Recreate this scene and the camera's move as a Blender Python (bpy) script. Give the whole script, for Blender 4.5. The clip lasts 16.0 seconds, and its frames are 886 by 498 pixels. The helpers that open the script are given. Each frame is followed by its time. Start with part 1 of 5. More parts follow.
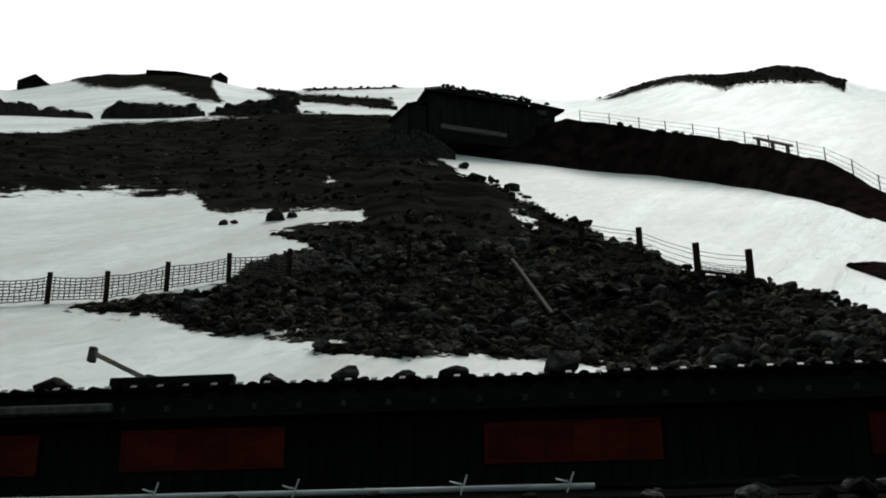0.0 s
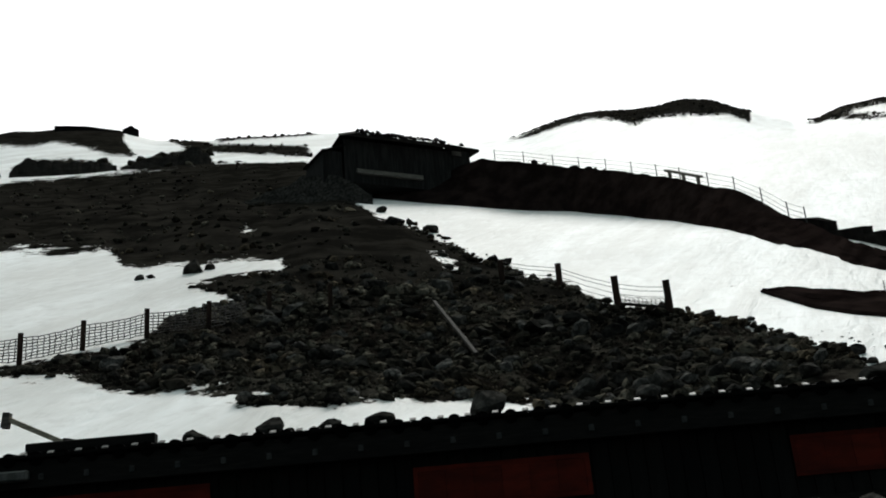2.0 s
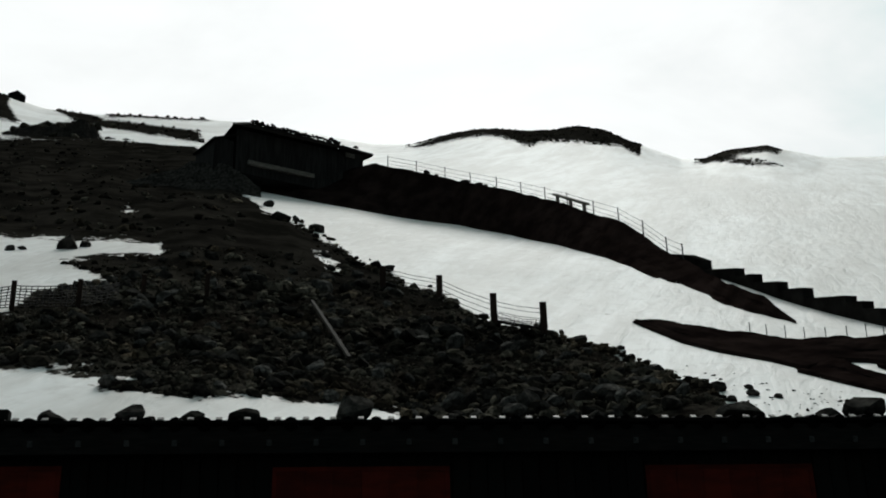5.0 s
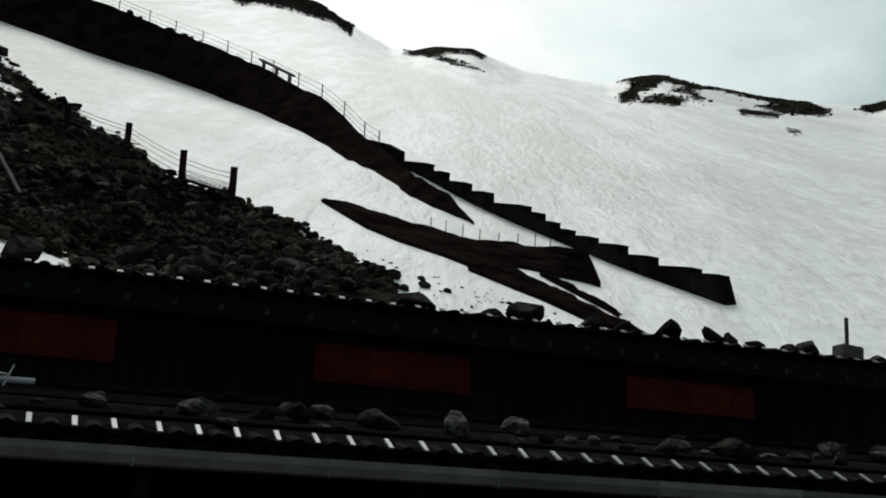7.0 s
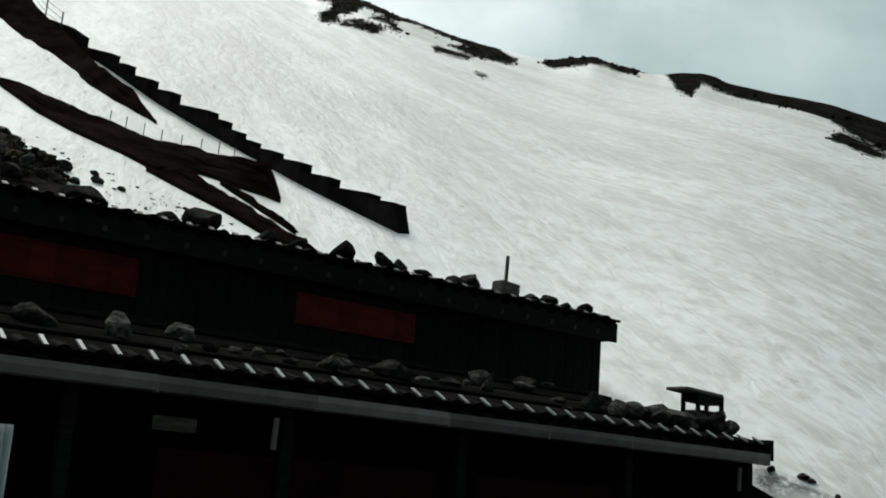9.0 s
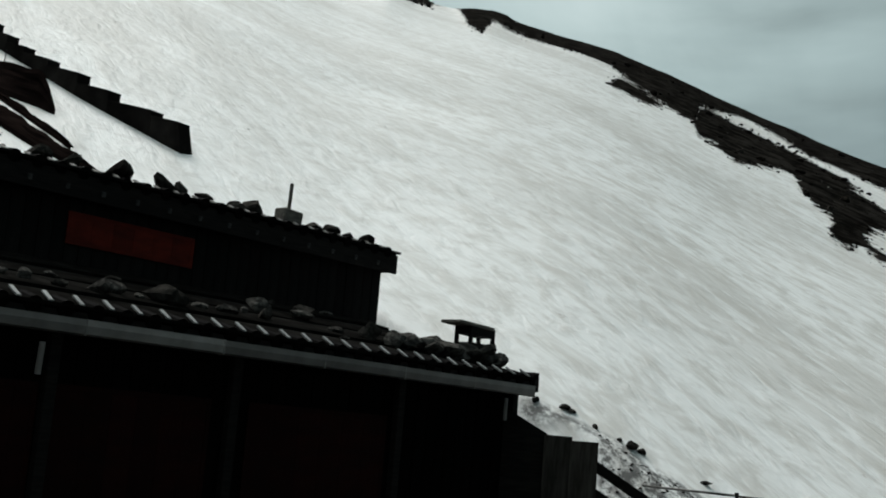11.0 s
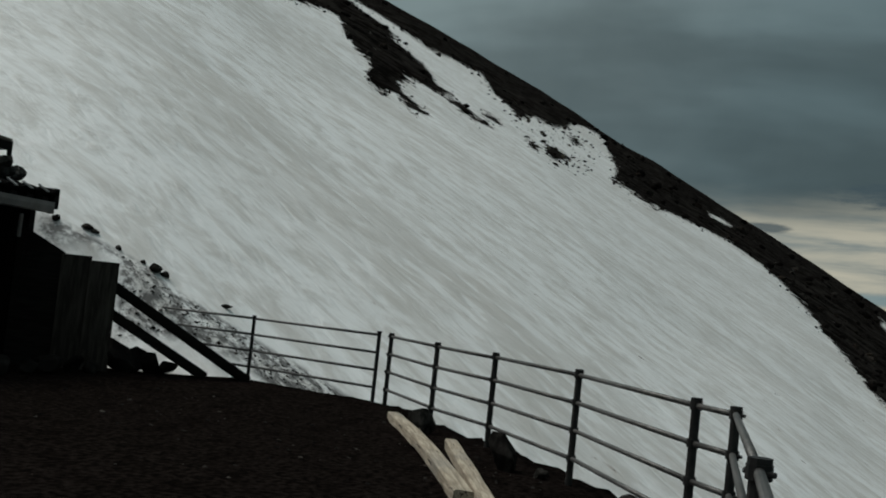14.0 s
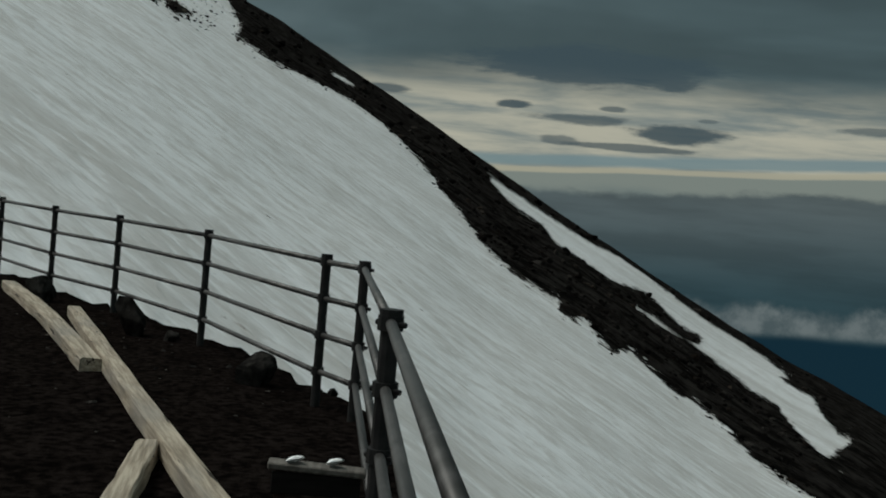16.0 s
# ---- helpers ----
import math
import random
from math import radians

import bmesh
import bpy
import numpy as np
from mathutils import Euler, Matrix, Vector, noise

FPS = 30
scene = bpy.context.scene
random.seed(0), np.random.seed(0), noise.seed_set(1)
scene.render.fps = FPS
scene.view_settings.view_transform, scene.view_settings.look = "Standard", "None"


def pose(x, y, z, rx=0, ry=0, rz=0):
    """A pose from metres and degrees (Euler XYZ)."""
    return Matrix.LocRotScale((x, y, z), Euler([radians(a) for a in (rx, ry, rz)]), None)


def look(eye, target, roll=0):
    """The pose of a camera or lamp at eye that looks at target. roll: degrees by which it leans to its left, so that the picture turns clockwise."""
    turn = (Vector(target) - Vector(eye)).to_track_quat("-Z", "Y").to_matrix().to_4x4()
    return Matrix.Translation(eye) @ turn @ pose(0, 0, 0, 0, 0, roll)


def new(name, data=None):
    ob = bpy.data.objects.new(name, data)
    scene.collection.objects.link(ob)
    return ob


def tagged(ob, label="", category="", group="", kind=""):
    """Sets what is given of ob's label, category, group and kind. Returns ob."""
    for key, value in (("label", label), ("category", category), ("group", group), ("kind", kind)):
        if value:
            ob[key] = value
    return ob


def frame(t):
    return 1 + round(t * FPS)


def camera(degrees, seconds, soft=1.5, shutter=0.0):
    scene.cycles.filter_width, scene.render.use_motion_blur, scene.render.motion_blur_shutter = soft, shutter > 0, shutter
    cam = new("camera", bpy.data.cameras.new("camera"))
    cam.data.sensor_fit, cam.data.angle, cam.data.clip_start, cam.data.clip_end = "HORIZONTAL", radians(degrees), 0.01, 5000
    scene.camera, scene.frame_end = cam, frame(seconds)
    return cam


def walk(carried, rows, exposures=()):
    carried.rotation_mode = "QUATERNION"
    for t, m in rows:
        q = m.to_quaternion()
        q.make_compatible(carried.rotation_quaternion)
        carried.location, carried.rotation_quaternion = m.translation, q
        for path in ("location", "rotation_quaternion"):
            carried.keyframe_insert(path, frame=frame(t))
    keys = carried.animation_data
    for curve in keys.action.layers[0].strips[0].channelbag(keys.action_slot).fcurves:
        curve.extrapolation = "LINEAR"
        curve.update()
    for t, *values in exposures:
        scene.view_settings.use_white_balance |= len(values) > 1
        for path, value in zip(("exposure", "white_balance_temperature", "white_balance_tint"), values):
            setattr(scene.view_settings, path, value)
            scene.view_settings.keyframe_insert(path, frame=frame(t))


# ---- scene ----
cam = camera(42.75, 16.0, 1.9)
EYE = (0.0, 0.0, 1.57)
PATH = [
    (0.0, pose(-0.018, -0.032, 1.530, 109.95, 0.62, 0.05)),
    (0.5, pose(-0.036, -0.034, 1.550, 110.20, 0.51, -0.40)),
    (1.0, pose(-0.010, -0.031, 1.557, 109.49, 1.63, -1.26)),
    (1.5, pose(0.057, -0.012, 1.552, 110.84, 4.19, -3.35)),
    (2.0, pose(-0.001, -0.004, 1.555, 111.99, 4.51, -2.75)),
    (2.5, pose(0.018, -0.003, 1.575, 113.61, 7.43, -2.35)),
    (3.0, pose(0.017, -0.008, 1.578, 113.69, 3.38, -3.93)),
    (3.2, pose(0.018, -0.008, 1.572, 113.70, 3.61, -5.25)),
    (5.3, pose(0.025, -0.042, 1.564, 111.31, 0.25, -12.74)),
    (5.5, pose(0.015, -0.040, 1.579, 110.81, -0.09, -15.28)),
    (6.0, pose(-0.063, 0.008, 1.599, 109.14, -1.41, -20.56)),
    (6.5, pose(-0.039, 0.016, 1.573, 106.77, -1.44, -23.71)),
    (7.0, pose(-0.043, 0.064, 1.611, 105.54, -1.83, -27.91)),
    (7.5, pose(-0.032, 0.059, 1.582, 104.62, -3.36, -32.34)),
    (8.0, pose(-0.022, 0.045, 1.600, 104.82, -4.20, -36.55)),
    (8.2, pose(-0.024, 0.064, 1.582, 104.33, -4.29, -38.51)),
    (10.3, pose(-0.090, 0.105, 1.578, 100.31, -4.60, -51.14)),
    (10.5, pose(-0.082, 0.094, 1.588, 100.21, -4.99, -51.80)),
    (11.0, pose(-0.077, 0.042, 1.624, 99.39, -4.60, -56.30)),
    (11.5, pose(-0.079, 0.024, 1.596, 99.65, -5.30, -60.59)),
    (12.0, pose(-0.058, -0.046, 1.583, 97.93, -4.46, -66.34)),
    (12.5, pose(0.003, -0.036, 1.581, 95.81, -4.70, -70.04)),
    (13.0, pose(0.028, -0.045, 1.564, 96.28, -5.43, -74.36)),
    (13.5, pose(0.044, -0.063, 1.558, 94.53, -5.13, -76.25)),
    (14.0, pose(0.055, -0.051, 1.539, 93.04, -6.04, -79.67)),
    (14.5, pose(0.080, -0.014, 1.532, 91.71, -7.30, -85.49)),
    (15.0, pose(0.109, -0.013, 1.543, 91.46, -6.40, -88.42)),
    (15.5, pose(0.107, -0.013, 1.555, 89.99, -4.38, -93.91)),
    (16.0, pose(0.113, -0.016, 1.534, 87.76, -5.06, -98.49)),
]
walk(cam, PATH, ((0.0, 0.30, 6340, 5.5), (1.5, 0.57, 6400, 7.5), (3.0, 0.32, 6400, 7.5), (5.5, 0.02, 6390, 6.5), (7.0, 0.15, 6390, 6.5), (8.0, 0.32, 6390, 6.5), (11.0, 0.38, 6420, 7.5), (12.5, 0.08, 6400, 7), (13.5, -0.10, 6390, 7), (14.5, -0.15, 6370, 6.5), (16.0, -0.22, 6300, 4.5)))

# ---- world and sun ----
SUN_AZ, SUN_EL = 22.0, 52.0


def nodes_of(idblock):
    idblock.use_nodes = True
    nt = idblock.node_tree
    nt.nodes.clear()
    return nt


class G:
    """Small builder for node trees."""

    def __init__(self, nt):
        self.nt = nt

    def n(self, kind, **kw):
        nd = self.nt.nodes.new(kind)
        for k, v in kw.items():
            setattr(nd, k, v)
        return nd

    def put(self, sock, v):
        if v is None:
            return
        if isinstance(v, bpy.types.NodeSocket):
            self.nt.links.new(v, sock)
        elif isinstance(v, (tuple, list)) and sock.type == "RGBA":
            sock.default_value = (*v[:3], 1)
        else:
            sock.default_value = v

    def math(self, op, a, b=None, c=None, clamp=False):
        nd = self.n("ShaderNodeMath", operation=op, use_clamp=clamp)
        for i, v in enumerate((a, b, c)):
            self.put(nd.inputs[i], v)
        return nd.outputs[0]

    def vec(self, op, a, b=None):
        nd = self.n("ShaderNodeVectorMath", operation=op)
        self.put(nd.inputs[0], a)
        self.put(nd.inputs[1], b)
        return nd.outputs["Value"] if op in ("DOT_PRODUCT", "LENGTH") else nd.outputs[0]

    def step(self, v, a, b, lo=0.0, hi=1.0):
        nd = self.n("ShaderNodeMapRange", interpolation_type="SMOOTHSTEP")
        for i, q in enumerate((v, a, b, lo, hi)):
            self.put(nd.inputs[i], q)
        return nd.outputs[0]

    def mix(self, f, a, b, blend="MIX"):
        nd = self.n("ShaderNodeMix", data_type="RGBA", blend_type=blend)
        self.put(nd.inputs[0], f)
        self.put(nd.inputs[6], a)
        self.put(nd.inputs[7], b)
        return nd.outputs[2]

    def noise(self, vec, scale, detail=4.0, rough=0.55, dist=0.0):
        nd = self.n("ShaderNodeTexNoise")
        self.put(nd.inputs["Vector"], vec)
        nd.inputs["Scale"].default_value = scale
        nd.inputs["Detail"].default_value = detail
        nd.inputs["Roughness"].default_value = rough
        nd.inputs["Distortion"].default_value = dist
        return nd.outputs[0]

    def map(self, vec, loc=(0, 0, 0), rot=(0, 0, 0), scale=(1, 1, 1)):
        nd = self.n("ShaderNodeMapping")
        self.put(nd.inputs[0], vec)
        nd.inputs[1].default_value = loc
        nd.inputs[2].default_value = [radians(a) for a in rot]
        nd.inputs[3].default_value = scale
        return nd.outputs[0]

    def xyz(self, vec):
        nd = self.n("ShaderNodeSeparateXYZ")
        self.put(nd.inputs[0], vec)
        return nd.outputs


def bearing(az, el=0.0):
    a, e = radians(az), radians(el)
    return Vector((math.sin(a) * math.cos(e), math.cos(a) * math.cos(e), math.sin(e)))


world = bpy.data.worlds.new("overcast_sky")
scene.world = world
g = G(nodes_of(world))
tc = g.n("ShaderNodeTexCoord").outputs["Generated"]
dirz = g.xyz(tc)[2]
sky = g.n("ShaderNodeTexSky", sky_type="NISHITA", sun_disc=False, sun_elevation=radians(SUN_EL), sun_rotation=radians(SUN_AZ), altitude=3000)
clear = g.mix(1.0, sky.outputs[0], (0.07, 0.07, 0.07), "MULTIPLY")
# cloud brightness falls off away from the veiled sun
toward = g.vec("DOT_PRODUCT", tc, tuple(bearing(0, 40)))
wisps = g.noise(g.map(tc, scale=(1, 1, 2.6)), 2.6, 6, 0.55, 0.5)
rays = g.noise(g.map(tc, rot=(20, 35, 10), scale=(0.7, 3.2, 1.6)), 2.2, 5, 0.6, 0.6)
glow = g.math("ADD", toward, g.math("ADD", g.math("MULTIPLY", g.math("SUBTRACT", wisps, 0.5), 0.42), g.math("MULTIPLY", g.math("SUBTRACT", rays, 0.5), 0.16)))
ramp = g.n("ShaderNodeValToRGB")
g.put(ramp.inputs[0], g.step(glow, -0.45, 1.0))
ramp.color_ramp.interpolation = "B_SPLINE"
els = ramp.color_ramp.elements
els[0].position, els[0].color = 0.0, (0.087, 0.126, 0.137, 1)
els[1].position, els[1].color = 1.0, (1.04, 1.10, 1.10, 1)
for p, c in ((0.18, (0.112, 0.161, 0.175)), (0.34, (0.154, 0.208, 0.222)), (0.52, (0.232, 0.292, 0.300)), (0.71, (0.335, 0.42, 0.425)), (0.86, (0.53, 0.63, 0.63)), (0.915, (0.74, 0.82, 0.82)), (0.955, (0.90, 0.975, 0.975))):
    e = els.new(p)
    e.color = (*c, 1)
shade = g.noise(g.map(tc, loc=(0.3, 0.1, 0.0), scale=(1.0, 1.0, 4.5)), 2.1, 4, 0.55, 0.2)
flare = g.math("MULTIPLY", g.step(glow, 0.80, 1.02), 0.25)
deck = g.mix(1.0, g.mix(1.0, ramp.outputs[0], flare, "ADD"), g.math("ADD", 1.0, g.math("MULTIPLY", g.step(glow, 0.75, 0.25), g.step(shade, 0.34, 0.66, -0.26, 0.22))), "MULTIPLY")
# long low clouds near the horizon; the layers sink a little to one side
heading = g.math("MULTIPLY", g.math("ARCTAN2", g.xyz(tc)[0], g.xyz(tc)[1]), 57.2958)
rise = g.math("MULTIPLY", g.math("ARCSINE", dirz), 57.2958)
lean = g.math("MULTIPLY", g.math("MINIMUM", g.math("MAXIMUM", g.math("SUBTRACT", heading, 110.0), -16.0), 16.0), -0.00096)
layer = g.math("ADD", dirz, lean)
warp = g.math("ADD", dirz, g.math("MULTIPLY", g.math("SUBTRACT", g.noise(g.map(tc, scale=(1, 1, 5)), 3.0, 5, 0.6), 0.5), 0.05))
gap = g.math("MULTIPLY", g.step(warp, 0.012, 0.035), g.step(warp, 0.135, 0.085))
streak = g.noise(g.map(tc, scale=(1.2, 1.2, 11)), 5.0, 5, 0.6, 0.3)
light_gap = g.mix(g.step(streak, 0.30, 0.66), (0.255, 0.295, 0.290), (0.60, 0.565, 0.455))
soft = g.math("MULTIPLY", g.math("SUBTRACT", g.noise(g.map(tc, scale=(1, 1, 8)), 9.0, 4, 0.5), 0.5), 0.006)
thin = g.math("ADD", layer, soft)
light_gap = g.mix(g.step(thin, 0.047, 0.041), light_gap, (0.275, 0.305, 0.275))
teal = g.math("MULTIPLY", g.step(thin, 0.047, 0.0505), g.step(thin, 0.061, 0.056))
light_gap = g.mix(g.math("MULTIPLY", teal, 0.85), light_gap, g.mix(0.35, (0.185, 0.265, 0.270), clear))
line = g.math("MULTIPLY", g.step(thin, 0.0415, 0.0435), g.step(thin, 0.0485, 0.0460))
light_gap = g.mix(g.math("MULTIPLY", line, 0.85), light_gap, (0.52, 0.48, 0.36))
c1 = g.mix(gap, deck, light_gap)
isle = g.noise(g.map(tc, scale=(1.0, 1.0, 9)), 7.0, 4, 0.5, 0.2)
isle_f = g.math("MULTIPLY", g.step(isle, 0.70, 0.74), g.math("MULTIPLY", g.step(dirz, 0.065, 0.072), g.step(dirz, 0.17, 0.14)))
c1 = g.mix(isle_f, c1, (0.085, 0.115, 0.13))
# long lens clouds drifting in front of the gap
fray = g.math("SUBTRACT", g.noise(g.map(tc, scale=(1, 1, 5)), 11.0, 6, 0.65), 0.5)
for a0, r0, wa, wr, dark in ((105.3, 7.4, 6.6, 0.95, 0.85), (109.7, 4.5, 2.9, 0.48, 0.9), (105.0, 4.86, 2.9, 0.30, 0.75), (103.95, 3.75, 1.0, 0.24, 0.65), (107.6, 3.63, 3.0, 0.17, 0.75), (101.5, 5.35, 1.05, 0.24, 0.9), (106.5, 5.45, 0.7, 0.16, 0.7), (111.2, 5.2, 0.5, 0.1, 0.5), (119.6, 5.2, 2.3, 0.2, 0.6), (95.4, 5.6, 1.3, 0.3, 0.8)):
    dx = g.math("DIVIDE", g.math("SUBTRACT", heading, a0), wa)
    dy = g.math("DIVIDE", g.math("SUBTRACT", rise, r0), wr)
    rr = g.math("ADD", g.math("SQRT", g.math("ADD", g.math("MULTIPLY", dx, dx), g.math("MULTIPLY", dy, dy))), g.math("MULTIPLY", fray, 2.4))
    c1 = g.mix(g.math("MULTIPLY", g.step(rr, 1.1, 0.6), dark), c1, (0.068, 0.102, 0.122))
# grey cloud bank under the gap, bright tops, then the dark lowland
lumps = g.math("MULTIPLY", g.math("SUBTRACT", g.noise(g.map(tc, scale=(1, 1, 2.2)), 17, 5, 0.6), 0.5), 0.020)
bank = g.math("MULTIPLY", g.step(g.math("ADD", layer, lumps), 0.0305, 0.0235), 0.96)
haze = g.step(g.noise(g.map(tc, scale=(1, 1, 7)), 6.0, 4, 0.55), 0.35, 0.65, 0.86, 1.14)
bank_c = g.mix(g.step(layer, -0.070, 0.027), (0.036, 0.070, 0.084), (0.112, 0.139, 0.146))
bank_c = g.mix(1.0, bank_c, haze, "MULTIPLY")
c1 = g.mix(bank, c1, bank_c)
edge = g.math("ADD", layer, g.math("MULTIPLY", g.math("SUBTRACT", g.noise(tc, 30, 5, 0.6), 0.5), 0.034))
tops = g.math("MULTIPLY", g.step(edge, -0.064, -0.076), g.step(layer, -0.095, -0.086))
puffs = g.step(g.noise(tc, 42, 5, 0.6), 0.36, 0.62)
c1 = g.mix(tops, c1, g.mix(puffs, (0.095, 0.125, 0.135), (0.185, 0.215, 0.22)))
low = g.step(g.math("ADD", layer, g.math("MULTIPLY", g.math("SUBTRACT", g.noise(tc, 12, 3), 0.5), 0.008)), -0.088, -0.096)
c1 = g.mix(low, c1, (0.010, 0.032, 0.050))
bg = g.n("ShaderNodeBackground")
g.put(bg.inputs[0], c1)
bg.inputs[1].default_value = 0.812
g.put(g.n("ShaderNodeOutputWorld").inputs[0], bg.outputs[0])

lamp = bpy.data.lights.new("veiled_sun", "SUN")
lamp.energy, lamp.angle, lamp.color = 1.55, radians(22), (1.0, 0.97, 0.93)
sun = new("veiled_sun", lamp)
sun.matrix_world = look(bearing(SUN_AZ, SUN_EL) * 50, (0, 0, 0))
scene.view_settings.exposure = 0.0


# ---- materials ----
def material(name, rough=0.8, metal=0.0):
    m = bpy.data.materials.new(name)
    q = G(nodes_of(m))
    b = q.n("ShaderNodeBsdfPrincipled")
    b.inputs["Roughness"].default_value, b.inputs["Metallic"].default_value = rough, metal
    q.put(q.n("ShaderNodeOutputMaterial").inputs[0], b.outputs[0])
    q.b = b
    q.m = m
    q.obj = q.n("ShaderNodeTexCoord").outputs["Object"]
    q.pos = q.n("ShaderNodeNewGeometry").outputs["Position"]
    q.rand = q.n("ShaderNodeObjectInfo").outputs["Random"]
    return q


def bump(q, h, strength, dist):
    nd = q.n("ShaderNodeBump")
    nd.inputs["Strength"].default_value, nd.inputs["Distance"].default_value = strength, dist
    q.put(nd.inputs["Height"], h)
    q.put(q.b.inputs["Normal"], nd.outputs[0])


def two_tone(name, a, b, scale, rough=0.8, metal=0.0, spec=0.3, stretch=(1, 1, 1), relief=0.3, depth=0.01, vary=0.25, use_pos=False):
    """A surface of two colours mixed by grain and stains, with relief, and a small change from piece to piece."""
    q = material(name, rough, metal)
    v = q.map(q.pos if use_pos else q.obj, scale=stretch)
    f = q.noise(v, scale, 6, 0.6)
    big = q.noise(v, scale * 0.17, 3, 0.5)
    c = q.mix(q.step(f, 0.35, 0.68), a, b)
    c = q.mix(q.math("MULTIPLY", q.step(big, 0.45, 0.7), 0.5), c, tuple(x * 0.55 for x in a))
    c = q.mix(1.0, c, q.math("ADD", q.math("MULTIPLY", q.rand, vary * 2), 1 - vary), "MULTIPLY")
    q.put(q.b.inputs["Base Color"], c)
    q.put(q.b.inputs["Roughness"], q.math("ADD", q.math("MULTIPLY", q.math("SUBTRACT", f, 0.5), 0.3), rough, clamp=True))
    q.b.inputs["Specular IOR Level"].default_value = spec
    bump(q, f, relief, depth)
    return q.m


def terrain_material():
    q = material("snow_and_scoria", 0.9)
    at = q.n("ShaderNodeAttribute", attribute_name="rock").outputs["Fac"]
    brown = q.n("ShaderNodeAttribute", attribute_name="brown").outputs["Fac"]
    ash = q.n("ShaderNodeAttribute", attribute_name="ash").outputs["Fac"]
    dirt = q.n("ShaderNodeAttribute", attribute_name="dirt").outputs["Fac"]
    fall = q.map(q.pos, rot=(0, 0, 28))
    groove = q.n("ShaderNodeAttribute", attribute_name="groove").outputs["Fac"]
    fine = q.noise(q.map(q.pos, scale=(1, 1, 1)), 0.55, 6, 0.68)
    fine2 = q.noise(q.pos, 2.4, 4, 0.6)
    edge = q.math("ADD", at, q.math("ADD", q.math("MULTIPLY", q.math("SUBTRACT", fine, 0.5), 2.0), q.math("MULTIPLY", q.math("SUBTRACT", fine2, 0.5), 0.8)))
    rock = q.step(edge, 0.46, 0.54)
    # snow with melt grooves that run down the slope
    g1 = q.noise(q.map(fall, scale=(0.46, 0.045, 0.045)), 1.0, 8, 0.66, 0.5)
    g2 = q.noise(q.map(fall, scale=(0.065, 0.012, 0.012)), 1.0, 8, 0.66, 0.5)
    g3 = q.noise(q.map(fall, scale=(0.95, 0.52, 0.52)), 1.0, 6, 0.66, 0.6)
    g4 = q.noise(q.map(q.pos, scale=(1.3, 1.3, 1.3)), 1.0, 4, 0.62)
    snow = q.mix(q.math("MULTIPLY", q.step(g1, 0.42, 0.64), groove), (0.93, 0.925, 0.91), (0.76, 0.745, 0.72))
    snow = q.mix(q.math("MULTIPLY", q.step(g2, 0.42, 0.64), 0.75), snow, (0.62, 0.595, 0.56))
    snow = q.mix(q.math("MULTIPLY", q.step(g3, 0.45, 0.64), q.math("SUBTRACT", 0.68, q.math("MULTIPLY", groove, 0.5))), snow, (0.59, 0.56, 0.515))
    snow = q.mix(q.math("MULTIPLY", q.step(g4, 0.50, 0.68), 0.4), snow, (0.60, 0.575, 0.545))
    rim = q.math("MULTIPLY", q.step(edge, 0.38, 0.47), 0.6)
    snow = q.mix(rim, snow, (0.40, 0.34, 0.30))
    # fine mottle: dirt streaks, plus light and shade of suncups painted as colour
    g5 = q.noise(q.map(fall, scale=(1.5, 0.42, 0.42)), 1.0, 4, 0.58, 0.6)
    snow = q.mix(q.math("MULTIPLY", q.step(g5, 0.48, 0.66), q.math("SUBTRACT", 0.55, q.math("MULTIPLY", groove, 0.4))), snow, (0.60, 0.57, 0.53))
    snow = q.mix(q.math("MULTIPLY", q.step(g5, 0.46, 0.36), q.math("SUBTRACT", 0.65, q.math("MULTIPLY", groove, 0.45))), snow, (0.94, 0.94, 0.93))
    spots = q.noise(q.map(fall, scale=(1, 0.55, 0.7)), 5.0, 6, 0.75)
    snow = q.mix(q.math("MULTIPLY", q.step(dirt, 0.3, 0.7), q.step(spots, 0.38, 0.58)), snow, (0.13, 0.125, 0.12))
    r1 = q.noise(q.pos, 1.3, 7, 0.7)
    r2 = q.noise(q.pos, 0.11, 4, 0.6)
    r3 = q.noise(q.pos, 0.33, 6, 0.7)
    scoria = q.mix(q.step(q.math("ADD", q.math("MULTIPLY", r1, 0.5), q.math("MULTIPLY", r3, 0.5)), 0.45, 0.60), (0.0065, 0.006, 0.0052), (0.058, 0.052, 0.042))
    scoria = q.mix(q.math("MULTIPLY", q.step(r2, 0.46, 0.62), 0.6), scoria, (0.014, 0.0105, 0.0085))
    red = q.mix(q.step(r3, 0.42, 0.6), (0.0040, 0.0037, 0.0036), (0.022, 0.0198, 0.0182))
    scoria = q.mix(brown, scoria, red)
    fine_ash = q.mix(q.step(r3, 0.42, 0.62), (0.0085, 0.0078, 0.0066), (0.023, 0.0205, 0.017))
    scoria = q.mix(ash, scoria, fine_ash)
    q.put(q.b.inputs["Base Color"], q.mix(rock, snow, scoria))
    q.put(q.b.inputs["Roughness"], q.mix(rock, (0.65, 0.65, 0.65), (0.95, 0.95, 0.95)))
    q.put(q.b.inputs["Specular IOR Level"], q.math("SUBTRACT", 0.25, q.math("MULTIPLY", rock, 0.25)))
